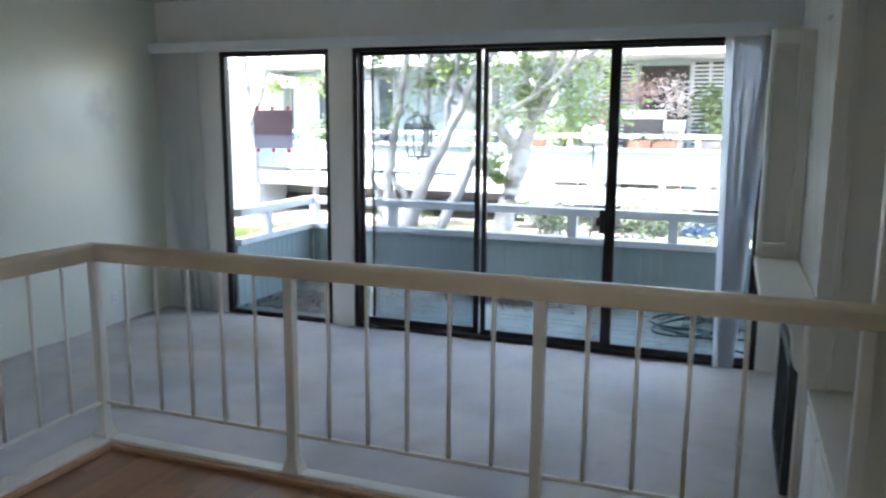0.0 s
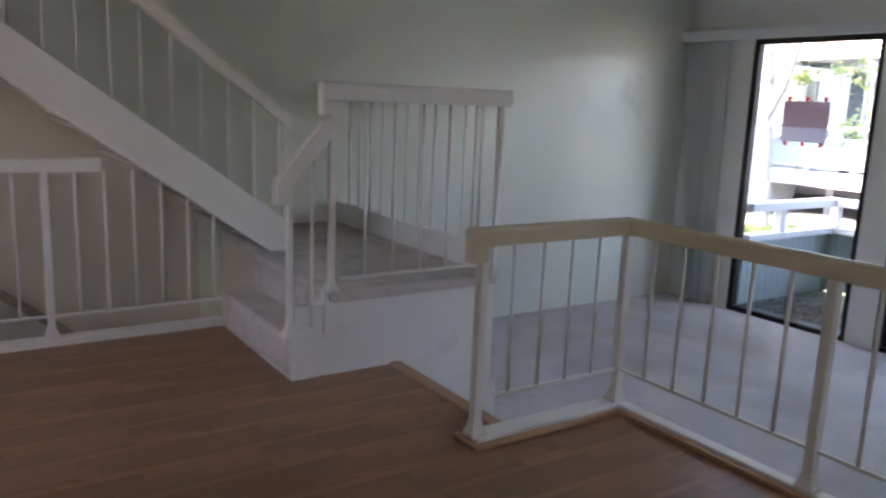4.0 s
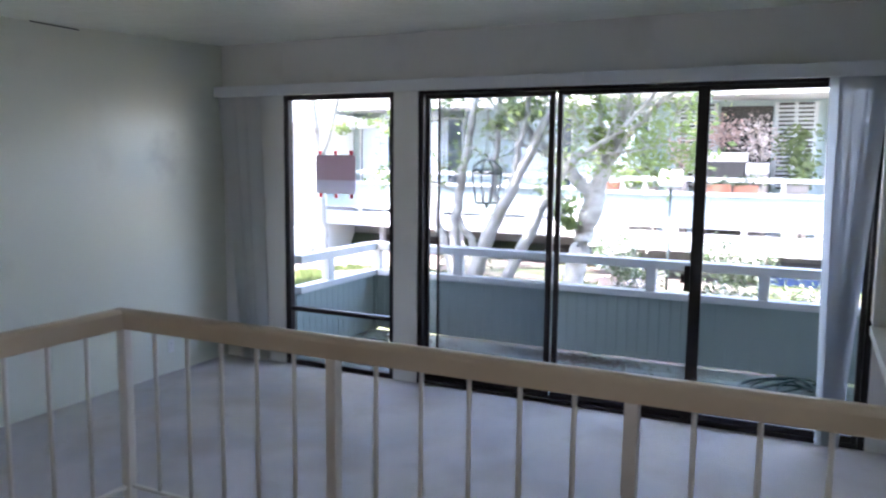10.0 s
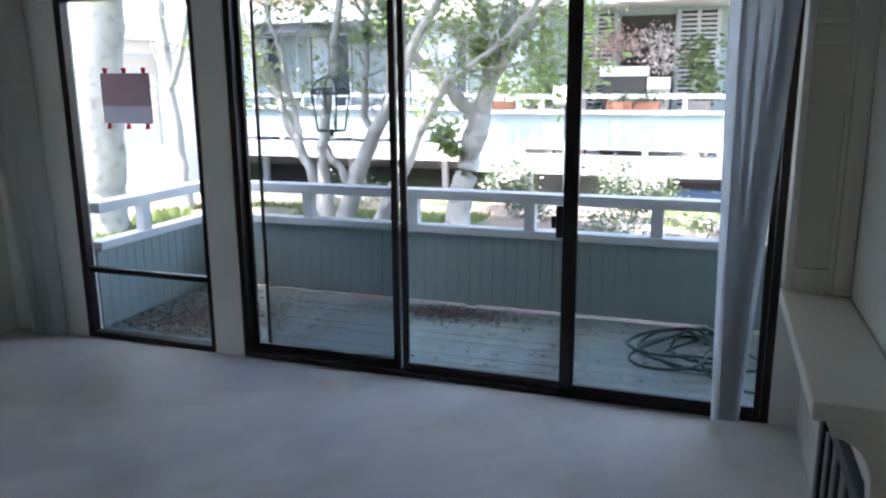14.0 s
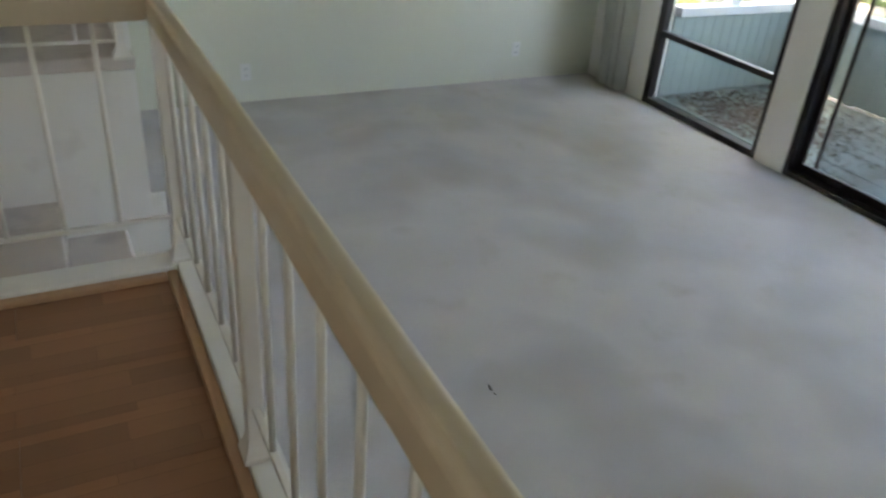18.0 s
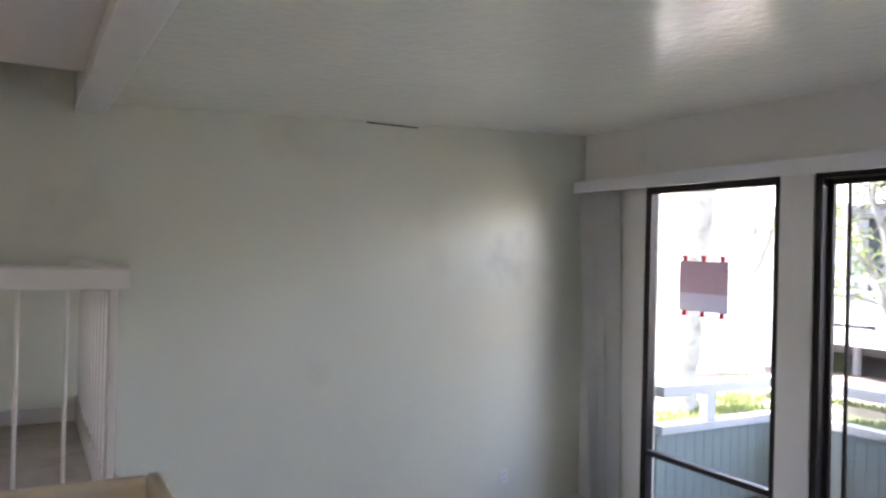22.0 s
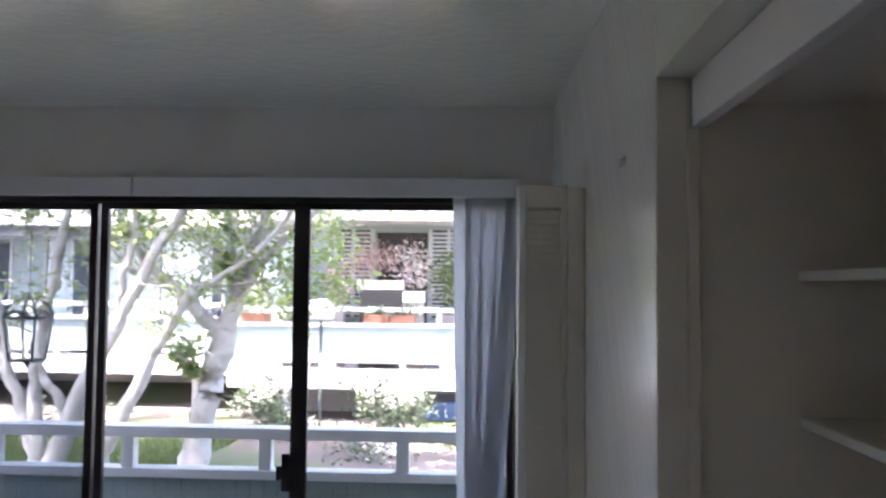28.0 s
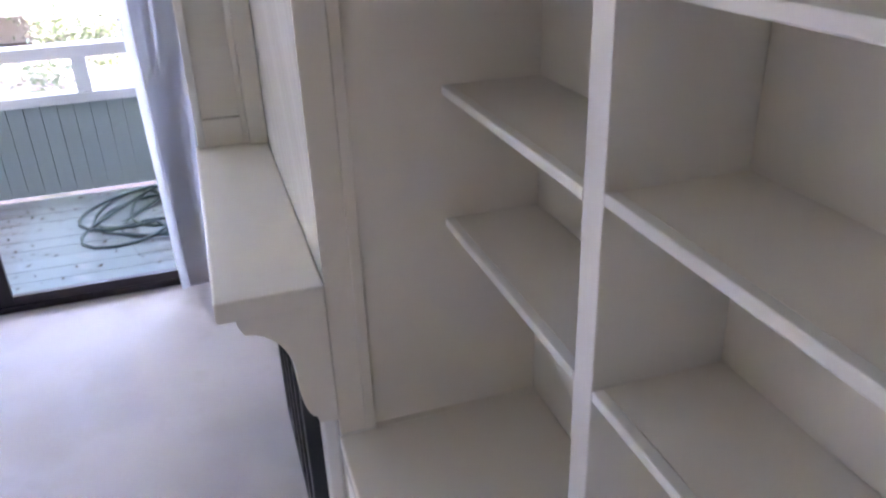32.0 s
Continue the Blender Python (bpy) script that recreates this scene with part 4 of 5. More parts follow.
def outlet(y, z, x=LW, face=1):
    s = thing("wall_outlet", (x, y, z), "white duplex wall outlet", "outlet")
    box("plate", (x, y - 0.035, z - 0.057), (x + 0.006, y + 0.035, z + 0.057), M_PLASTIC, s, 0.002)
    for dz in (-0.022, 0.022):
        r = box("socket", (x + 0.006, y - 0.017, z + dz - 0.016), (x + 0.009, y + 0.017, z + dz + 0.016), M_PLASTIC, s, 0.002)
        for dy in (-0.007, 0.007):
            box("slot", (x + 0.0092, y + dy - 0.0015, z + dz - 0.005), (x + 0.0098, y + dy + 0.0015, z + dz + 0.006), M_BLACK, r)


outlet(0.906, -0.313)
outlet(3.022, -0.278)
sw = thing("light_switch", (0.3, -2.838, 0.88), "white light switch plate with toggle", "switch")
box("plate", (0.27, -2.84, 0.82), (0.34, -2.834, 0.935), M_PLASTIC, sw, 0.002)
box("toggle", (0.30, -2.834, 0.865), (0.31, -2.822, 0.89), M_BLACK, sw, 0.002)
sk = thing("strike_plate", (-0.2, -2.836, 0.845), "small metal latch plate on the partition edge", "latch")
box("plate", (-0.225, -2.84, 0.815), (-0.165, -2.837, 0.875), M_PLASTIC, sk)
box("latch_hole", (-0.208, -2.837, 0.83), (-0.182, -2.8355, 0.86), M_BLACK, sk)
struct("trim_wall_corner", (-0.45, -2.98, 0.0), (-0.42, -2.832, DC), M_TRIM, "white painted corner trim of the partition", "trim", 0.004)


def scrap(x, y):
    """A curled dead leaf."""
    bm = bmesh.new()
    for k in range(5):
        t = k / 4
        w = 0.006 * math.sin(math.pi * (0.12 + 0.8 * t))
        zz = FL + 0.003 + 0.012 * (t - 0.45) ** 2 * 4
        a, b = bm.verts.new((x - 0.02 + 0.04 * t, y - w, zz + 0.004)), bm.verts.new((x - 0.02 + 0.04 * t, y + w, zz + 0.003))
        if k:
            bm.faces.new((last[0], a, b, last[1]))
        last = (a, b)
    bmesh.ops.solidify(bm, geom=bm.faces[:], thickness=0.0015)
    s = thing("dead_leaf", (x, y, FL), "small dark curled dead leaf lying on the carpet", "leaf")
    link("blade", bm, M_DEBRIS, s, origin=(x, y, FL))
    tube("stalk", [(x + 0.018, y, FL + 0.008), (x + 0.03, y + 0.004, FL + 0.004)], 0.0015, M_DEBRIS, s, 5)


scrap(0.34, 1.00)

# ---- balcony ----
DZ = -0.50
BX0, BX1, BY = -2.17, 3.4, 5.36


def balcony():
    s = tagged(_empty("balcony_deck", (0.6, 4.6, DZ)), "weathered pale grey wooden balcony deck", "deck", kind="structure")
    y, i = WY + 0.145, 0
    while y < BY - 0.05:
        box("deck_board", (BX0 - 0.1, y, DZ - 0.04), (BX1, y + 0.1405, DZ + (i % 3) * 0.0006), M_DECK, s, 0.003)
        y += 0.143
        i += 1
    p = thing("balcony_parapet", (0.6, BY, DZ), "grey-green boarded parapet with white painted rail", "parapet")
    z0, z1 = -0.481, 0.12
    n = int((BX1 - BX0) / 0.1)
    for k in range(n):
        a = BX0 + 0.02 + 0.1 * k
        box("board", (a, BY, z0), (a + 0.0965, BY + 0.02, z1), M_SIDE, p)
    box("backing", (BX0 + 0.02, BY + 0.0205, z0 + 0.012), (BX1, BY + 0.035, z1), M_SIDE, p)
    box("lower_rail", (BX0 - 0.02, BY - 0.05, 0.121), (BX1, BY + 0.08, 0.185), M_WHITEW, p, 0.005)
    box("top_rail", (BX0 - 0.05, BY - 0.06, 0.405), (BX1, BY + 0.08, 0.485), M_WHITEW, p, 0.006)
    for x in (-2.14, -1.145, -0.143, 0.859, 1.845, 2.84):
        box("rail_post", (x - 0.045, BY - 0.035, 0.186), (x + 0.045, BY + 0.05, 0.404), M_WHITEW, p, 0.004)
    for x in (-1.6, 0.36, 2.3):
        box("foot_block", (x - 0.04, BY + 0.004, DZ), (x + 0.04, BY + 0.03, z0), M_SIDE, p)
    box("corner_board", (BX0 - 0.036, BY - 0.03, DZ), (BX0 + 0.019, BY + 0.036, 0.12), M_SIDE, p)
    q = thing("balcony_side_parapet", (BX0, 4.6, DZ), "grey-green boarded side parapet with white painted rail", "parapet")
    for k in range(15):
        a = WY + 0.15 + 0.1 * k
        if a + 0.094 < BY:
            box("board", (BX0 - 0.02, a, z0), (BX0, a + 0.0965, z1), M_SIDE, q)
    box("backing", (BX0 - 0.035, WY + 0.15, DZ), (BX0 - 0.0205, BY - 0.031, z1), M_SIDE, q)
    box("lower_rail", (BX0 - 0.08, WY + 0.15, 0.121), (BX0 + 0.05, BY - 0.052, 0.185), M_WHITEW, q, 0.005)
    box("top_rail", (BX0 - 0.08, WY + 0.15, 0.405), (BX0 + 0.06, BY - 0.062, 0.485), M_WHITEW, q, 0.006)
    for yy in (4.45,):
        box("rail_post", (BX0 - 0.05, yy - 0.045, 0.186), (BX0 + 0.035, yy + 0.045, 0.404), M_WHITEW, q, 0.004)


balcony()
struct("wall_balcony_east", (BX1, WY + 0.15, -1.2), (BX1 + 0.12, BY + 0.3, 2.6), M_STUCCO, "pale stucco wall closing the balcony", "wall")
struct("balcony_rafter", (-0.78, WY + 0.302, 2.45), (-0.68, BY + 0.1, 2.6), M_WHITEW, "white painted rafter over the balcony", "beam", 0.005)
struct("balcony_soffit", (BX0 - 0.1, WY + 0.302, 2.602), (BX1 + 0.12, BY + 0.1, 2.72), M_WINGW, "white painted soffit over the balcony", "ceiling")
struct("facade_above", (LW - 0.3, WY + 0.142, 2.602), (RW + 0.9, WY + 0.3, 5.0), M_STUCCO, "pale stucco facade above the balcony", "facade")
struct("roof_own", (LW - 0.5, -6.4, 5.0), (RW + 1.0, WY + 0.5, 5.2), M_STUCCO, "flat roof of the home", "roof")
struct("wall_right_upper", (RW + 0.7, -6.1, 2.6), (RW + 0.8, WY + 0.14, 5.0), M_STUCCO, "pale outer wall upstairs", "wall")
struct("wall_right_outer", (RW + 0.702, -0.1, -2.5), (RW + 0.82, WY + 0.14, 2.598), M_STUCCO, "pale outer side wall", "wall")


def lantern():
    x, y, z = -0.65, 4.9, 0.985
    s = thing("hanging_lantern", (x, y, z), "open iron lantern frame hanging on a chain over the balcony", "lantern")
    w0, w1, h = 0.078, 0.108, 0.285
    for sx, sy in ((-1, -1), (1, -1), (1, 1), (-1, 1)):
        tube("corner_bar", [(x + sx * w0, y + sy * w0, z), (x + sx * w1, y + sy * w1, z + h)], 0.0085, M_IRONB, s, 6)
        pts = [(x + sx * w1 * c, y + sy * w1 * c, z + h + 0.13 * math.sin(a)) for a, c in [(k * math.pi / 16, math.cos(k * math.pi / 16)) for k in range(8)]]
        tube("arched_bar", pts, 0.0085, M_IRONB, s, 6)
    for zz, w in ((z, w0), (z + h, w1)):
        for a, b in (((-1, -1), (1, -1)), ((1, -1), (1, 1)), ((1, 1), (-1, 1)), ((-1, 1), (-1, -1))):
            tube("frame_bar", [(x + a[0] * w, y + a[1] * w, zz), (x + b[0] * w, y + b[1] * w, zz)], 0.0085, M_IRONB, s, 6)
    for a, b in (((-1, -1), (1, -1)), ((1, -1), (1, 1)), ((1, 1), (-1, 1)), ((-1, 1), (-1, -1))):
        pts = []
        for k in range(7):
            t = k / 6
            pts.append((x + (a[0] + (b[0] - a[0]) * t) * w1, y + (a[1] + (b[1] - a[1]) * t) * w1, z + h + 0.045 * math.sin(math.pi * t)))
        tube("scalloped_bar", pts, 0.007, M_IRONB, s, 6)
    box("base_plate", (x - w0, y - w0, z - 0.008), (x + w0, y + w0, z + 0.004), M_IRONB, s)
    tube("finial", [(x, y, z - 0.008), (x, y, z - 0.03), (x, y, z - 0.05)], (0.012, 0.02, 0.004), M_IRONB, s, 8)
    tube("chain", [(x, y, z + h + 0.125), (x, y, 2.601)], 0.004, M_IRONB, s, 6)
    for dx in (-0.03, 0.03):
        tube("candle", [(x + dx, y, z), (x + dx, y, z + 0.13)], 0.011, M_PLASTIC, s, 8)


lantern()


def window_sign():
    """A two-tone panel fixed to the fixed window with red suction cups."""
    x0, x1, z0, z1, y = -1.822, -1.407, 1.09, 1.43, WY - 0.02
    s = thing("window_panel", ((x0 + x1) / 2, y, z0), "two-tone rectangular panel on the window with red suction cups", "panel")
    box("mauve_sheet", (x0, y + 0.008, z0 + 0.1202), (x1, y + 0.012, z1), M_SIGN, s)
    box("pale_sheet", (x0, y + 0.008, z0), (x1, y + 0.012, z0 + 0.12), M_SIGN2, s)
    for zz, sg in ((z1, 1), (z0, -1)):
        for k in range(3):
            xx = x0 + 0.045 + (x1 - x0 - 0.09) * k / 2
            c = tube("suction_cup", [(xx, y + 0.01, zz), (xx, y + 0.01, zz + sg * 0.018), (xx, y + 0.01, zz + sg * 0.03)], (0.012, 0.012, 0.02), M_RED, s, 10)
            tube("cup_knob", [(xx, y + 0.01, zz + sg * 0.03), (xx, y + 0.01, zz + sg * 0.036)], 0.016, M_RED, c, 10)


window_sign()


def hose():
    s = thing("garden_hose", (2.1, 4.6, DZ), "dark green garden hose in loose coils on the deck", "hose")
    rng = random.Random(4)
    pts = []
    for k in range(150):
        a = k * 2 * math.pi / 26
        r = 0.30 + 0.10 * math.sin(k * 0.23) + 0.07 * math.sin(k * 0.53)
        cx, cy = 2.22 + 0.10 * math.sin(k * 0.085), 4.66 + 0.10 * math.cos(k * 0.13)
        z = DZ + 0.016 + 0.02 * (k / 26 % 1) + 0.014 * (k // 26)
        pts.append((cx + 0.9 * r * math.cos(a) - 0.2 * r * math.sin(2 * a), cy + 1.15 * r * math.sin(a), z))
    pts += [(2.3, 4.3, DZ + 0.012), (2.5, 4.12, DZ + 0.012), (2.75, 4.08, DZ + 0.012)]
    tube("hose_coil", pts, 0.0105, M_HOSE, s, 6)


hose()


def debris():
    bm = bmesh.new()
    rng = random.Random(11)
    for k in range(6500):
        if rng.random() < 0.72:
            x, y = rng.gauss(-1.55, 0.42), rng.gauss(4.3, 0.42)
        elif rng.random() < 0.72:
            x, y = rng.gauss(0.26, 0.3), rng.gauss(5.09, 0.10)
        else:
            x, y = rng.uniform(-2.1, 2.6), rng.uniform(3.95, 5.3)
        if not (BX0 + 0.02 < x < 2.9 and WY + 0.17 < y < BY - 0.01):
            continue
        r = rng.uniform(0.006, 0.026)
        a = rng.uniform(0, 6.28)
        z = DZ + rng.uniform(0.004, 0.012)
        vs = [bm.verts.new((x + r * c * math.cos(a + b), y + r * c * math.sin(a + b), z + rng.uniform(-0.002, 0.01))) for b, c in ((0, 1), (1.57, 0.45), (3.14, 1), (4.71, 0.45))]
        bm.faces.new(vs)
    tagged(link("dry_leaf_litter", bm, M_DEBRIS), "dry brown leaf litter scattered on the deck", "leaves", kind="stuff")


debris()


# ---- courtyard ----
def ground_mat():
    m = mat("courtyard_ground", (0.105, 0.083, 0.075), 0.95, vary=0.4, scale=1.5, bump=0.6, bump_scale=30, grain=0.25, grain_scale=14)
    n, l = m.node_tree.nodes, m.node_tree.links
    tc = n.new("ShaderNodeTexCoord")
    nz = n.new("ShaderNodeTexNoise")
    nz.inputs["Scale"].default_value = 0.42
    nz.inputs["Detail"].default_value = 4
    l.new(tc.outputs["Object"], nz.inputs["Vector"])
    ramp = n.new("ShaderNodeValToRGB")
    ramp.color_ramp.elements[0].position, ramp.color_ramp.elements[1].position = 0.46, 0.58
    l.new(nz.outputs["Fac"], ramp.inputs["Fac"])
    b = n["Principled BSDF"]
    src = b.inputs["Base Color"].links[0].from_socket
    mx = n.new("ShaderNodeMix")
    mx.data_type = "RGBA"
    mx.inputs["B"].default_value = (0.055, 0.078, 0.026, 1)
    l.new(ramp.outputs["Color"], mx.inputs["Factor"])
    l.new(src, mx.inputs["A"])
    l.new(mx.outputs["Result"], b.inputs["Base Color"])
    return m


GZ = -0.62


def lie(x, y):
    """Height of the ground: level by the balcony, falling towards the far building."""
    return GZ - 0.055 * max(0.0, y - 9.0) + 0.05 * noise.noise((x * 0.7, y * 0.7, 0))


bm = bmesh.new()
N = 64
grid = []
for i in range(N + 1):
    row = []
    for j in range(N + 1):
        x = -400 if i == 0 else 400 if i == N else -22 + 44 * i / N
        y = -400 if j == 0 else 400 if j == N else 4 + 16 * j / N
        z = GZ
        if 5.5 < y < 16.0:
            z = lie(x, y)
        if y > 16.0 or y < 4.5:
            z = -2.6
        row.append(bm.verts.new((x, y, z)))
    grid.append(row)
for i in range(N):
    for j in range(N):
        bm.faces.new((grid[i][j], grid[i + 1][j], grid[i + 1][j + 1], grid[i][j + 1]))
bmesh.ops.recalc_face_normals(bm, faces=bm.faces)
tagged(link("ground", bm, ground_mat(), smooth=True), "courtyard ground with bark mulch and patches of lawn", "ground", kind="structure")


def grass():
    bm = bmesh.new()
    rng = random.Random(3)
    for k in range(34000):
        x, y = rng.uniform(-6, 4.5), rng.uniform(5.9, 10.8)
        if noise.noise((x * 0.42, y * 0.42, 3.3)) < (-0.2 if x < -1.0 else -0.02 if y < 8.3 else 0.1):
            continue
        z = lie(x, y)
        a = rng.uniform(0, 6.28)
        h, w = rng.uniform(0.04, 0.12), 0.02
        bm.faces.new((bm.verts.new((x - w * math.cos(a), y - w * math.sin(a), z)), bm.verts.new((x + w * math.cos(a), y + w * math.sin(a), z)), bm.verts.new((x + rng.uniform(-0.04, 0.04), y + rng.uniform(-0.04, 0.04), z + h))))
    tagged(link("grass", bm, M_LEAFY), "sparse sunlit green grass in the courtyard", "grass", kind="stuff")


grass()


def crown(bm, centres, n, size, rng, squash=0.8):
    for k in range(n):
        c, r = centres[rng.randrange(len(centres))]
        d = Vector((rng.gauss(0, 1), rng.gauss(0, 1), rng.gauss(0, squash))) * r * 0.55
        p = Vector(c) + d
        s = size * rng.uniform(0.6, 1.5)
        u = Vector((rng.uniform(-1, 1), rng.uniform(-1, 1), rng.uniform(-0.6, 0.6))).normalized()
        v = u.cross(Vector((rng.uniform(-1, 1), rng.uniform(-1, 1), rng.uniform(-1, 1)))).normalized()
        bm.faces.new([bm.verts.new(q) for q in (p - u * s, p - v * s * 0.42 + u * s * 0.1, p + u * s, p + v * s * 0.42 + u * s * 0.1)])


def bent(pts, radii, rng, jit=0.03, steps=4):
    """A gently wandering line through the given points, with radii."""
    out, rr = [], []
    P = [Vector(p) for p in pts]
    for i in range(len(P) - 1):
        for k in range(steps):
            t = k / steps
            q = P[i].lerp(P[i + 1], t)
            if i or k:
                q += Vector((rng.gauss(0, jit), rng.gauss(0, jit), rng.gauss(0, jit * 0.4)))
            out.append(q)
            rr.append(radii[i] + (radii[i + 1] - radii[i]) * t)
    out.append(P[-1])
    rr.append(radii[-1])
    return out, rr


def sprout(bm, clumps, p, d, length, r, rng, depth, rise=0.15):
    """A twig that wanders, forks and ends in a clump of leaves."""
    p, d = Vector(p), Vector(d).normalized()
    pts, rr = [p.copy()], [r]
    for k in range(4):
        d = (d + Vector((rng.gauss(0, 0.22), rng.gauss(0, 0.22), rng.gauss(rise, 0.18)))).normalized()
        p = p + d * length / 4
        pts.append(p.copy())
        rr.append(r * (1 - 0.14 * (k + 1)))
    bm_tube(pts, rr, 5, bm, cap=False, tidy=False)
    if depth:
        for k in range(3 if depth > 1 else 2):
            at = pts[2 + (k % 3)]
            side = (d + Vector((rng.gauss(0, 0.8), rng.gauss(0, 0.8), rng.gauss(0.1, 0.4)))).normalized()
            sprout(bm, clumps, at, side, length * rng.uniform(0.55, 0.8), r * 0.55, rng, depth - 1, rise)
    else:
        clumps.append((tuple(p), rng.uniform(0.16, 0.34)))
        clumps.append((tuple(pts[2]), rng.uniform(0.10, 0.22)))


def tree(name, label, base, limbs, bark, leaf_centres, n, size, seed, leaf=M_LEAF, crown_leaves=22, slim=0.85):
    s = thing(name, base, label, "tree")
    rng = random.Random(seed)
    tw = bmesh.new()
    high, low = [], []
    for i, (pts, radii) in enumerate(limbs):
        p, r = bent(pts, [q * slim for q in radii], rng, 0.012)
        tube("trunk" if i == 0 else "limb", p, r, bark, s, 10 if radii[0] > 0.05 else 7)
        end = Vector(pts[-1])
        if radii[0] < 0.02:
            for k in range(2):
                sprout(tw, low, p[-3], end - Vector(pts[0]), 0.4, 0.008, rng, 1)
        elif end.z > 1.7:
            d = end - Vector(pts[-2])
            for k in range(3):
                sprout(tw, high, end, d + Vector((rng.gauss(0, 0.5), rng.gauss(0, 0.5), 0)), rng.uniform(0.8, 1.4), max(radii[-1] * 0.7, 0.01), rng, 2)
        for q in p[6:]:
            if q.z > 0.9 and rng.random() < 0.75:
                sprout(tw, low, q, (rng.gauss(0, 1), rng.gauss(0, 0.6), rng.gauss(0.5, 0.5)), rng.uniform(0.35, 1.0), 0.012, rng, 1)
    link("twigs", tw, bark, s, origin=base)
    bm = bmesh.new()
    crown(bm, leaf_centres, n, size, rng)
    crown(bm, high, int(1.2 * crown_leaves) * len(high), size * 1.15, rng)
    # extra large leaves on the unseen top, added to shade the courtyard
    canopy = [c for c in high if c[0][2] > 3.1]
    if canopy:
        crown(bm, canopy, 26 * len(canopy), size * 1.7, rng)
    crown(bm, low, 8 * len(low), size * 0.75, rng)
    link("crown", bm, leaf, s, origin=base)
    return s

def V(x, y, z):
    return (x, y, z)


tree("courtyard_tree", "pale smooth-barked forked tree with sparse green leaves", V(-0.86, 8.6, GZ), [
    ([V(-0.88, 8.6, -0.70), V(-0.84, 8.6, -0.35), V(-0.785, 8.6, -0.04), V(-0.72, 8.6, 0.28), V(-0.62, 8.6, 0.66), V(-0.53, 8.6, 0.99)], [0.20, 0.165, 0.15, 0.142, 0.15, 0.14]),
    ([V(-0.58, 8.6, 0.92), V(-0.66, 8.6, 1.03), V(-0.88, 8.58, 1.20), V(-1.18, 8.55, 1.50), V(-1.46, 8.5, 1.76), V(-1.7, 8.5, 2.1), V(-1.9, 8.5, 2.8)], [0.115, 0.10, 0.085, 0.07, 0.05, 0.04, 0.02]),
    ([V(-0.56, 8.6, 0.90), V(-0.46, 8.6, 1.18), V(-0.38, 8.6, 1.42), V(-0.305, 8.6, 1.79), V(-0.15, 8.6, 2.15), V(0.05, 8.6, 2.8)], [0.125, 0.105, 0.09, 0.075, 0.06, 0.03]),
    ([V(-0.39, 8.6, 1.36), V(-0.20, 8.55, 1.62), V(-0.08, 8.5, 1.79), V(0.234, 8.45, 2.09), V(0.486, 8.4, 2.30), V(1.1, 8.3, 2.8)], [0.065, 0.058, 0.05, 0.042, 0.035, 0.02]),
    ([V(-0.40, 8.6, 1.40), V(-0.45, 8.62, 1.62), V(-0.48, 8.64, 1.84), V(-0.53, 8.66, 2.27), V(-0.6, 8.7, 2.9)], [0.06, 0.055, 0.048, 0.038, 0.02]),
    ([V(-0.98, 8.56, 1.30), V(-0.78, 8.4, 1.42), V(-0.45, 8.3, 1.62), V(-0.10, 8.2, 1.84), V(0.25, 8.1, 2.2), V(0.55, 8.0, 2.6)], [0.05, 0.045, 0.04, 0.036, 0.03, 0.015]),
    ([V(-1.12, 8.55, 1.44), V(-1.40, 8.6, 1.52), V(-1.72, 8.65, 1.66), V(-2.05, 8.7, 2.0), V(-2.3, 8.7, 2.5)], [0.045, 0.04, 0.034, 0.026, 0.014]),
    ([V(-0.70, 8.46, 1.47), V(-0.2, 8.4, 1.53), V(0.35, 8.35, 1.58)], [0.016, 0.014, 0.008]),
    ([V(-0.68, 8.5, 0.50), V(-0.86, 8.4, 0.62), V(-1.0, 8.3, 0.70)], [0.014, 0.010, 0.006]),
    ([V(-0.60, 8.5, 0.66), V(-0.74, 8.35, 0.80), V(-0.95, 8.25, 0.90)], [0.014, 0.010, 0.006]),
    # high limbs out of view, added to dapple ground and building
    ([V(0.05, 8.6, 2.8), V(1.2, 9.4, 3.9), V(3.0, 10.6, 4.6)], [0.035, 0.03, 0.015]),
    ([V(1.1, 8.3, 2.8), V(2.2, 9.0, 3.6), V(3.2, 9.8, 4.2)], [0.03, 0.025, 0.015]),
    ([V(1.1, 8.3, 2.8), V(1.8, 7.4, 3.9), V(2.3, 6.5, 4.5)], [0.035, 0.03, 0.015]),
    ([V(-0.6, 8.7, 2.9), V(0.1, 10.3, 4.3), V(0.9, 11.6, 4.9)], [0.03, 0.025, 0.015]),
    ([V(-1.9, 8.5, 2.8), V(-1.7, 10.0, 4.0), V(-1.2, 11.5, 4.7)], [0.03, 0.025, 0.015]),
], M_BARK, [(V(0.30, 8.5, 1.45), 0.38), (V(0.15, 8.5, 1.75), 0.30), (V(0.6, 8.4, 2.0), 0.35), (V(-0.55, 8.6, 2.2), 0.32), (V(-1.0, 8.5, 0.72), 0.16), (V(-0.85, 8.4, 0.55), 0.10), (V(-0.1, 8.5, 2.6), 0.5), (V(0.9, 8.4, 2.6), 0.5), (V(-1.5, 8.5, 2.2), 0.25), (V(0.75, 8.5, 1.5), 0.25), (V(-0.45, 8.4, 1.72), 0.14)], 1500, 0.055, 5, crown_leaves=16, slim=1.0)

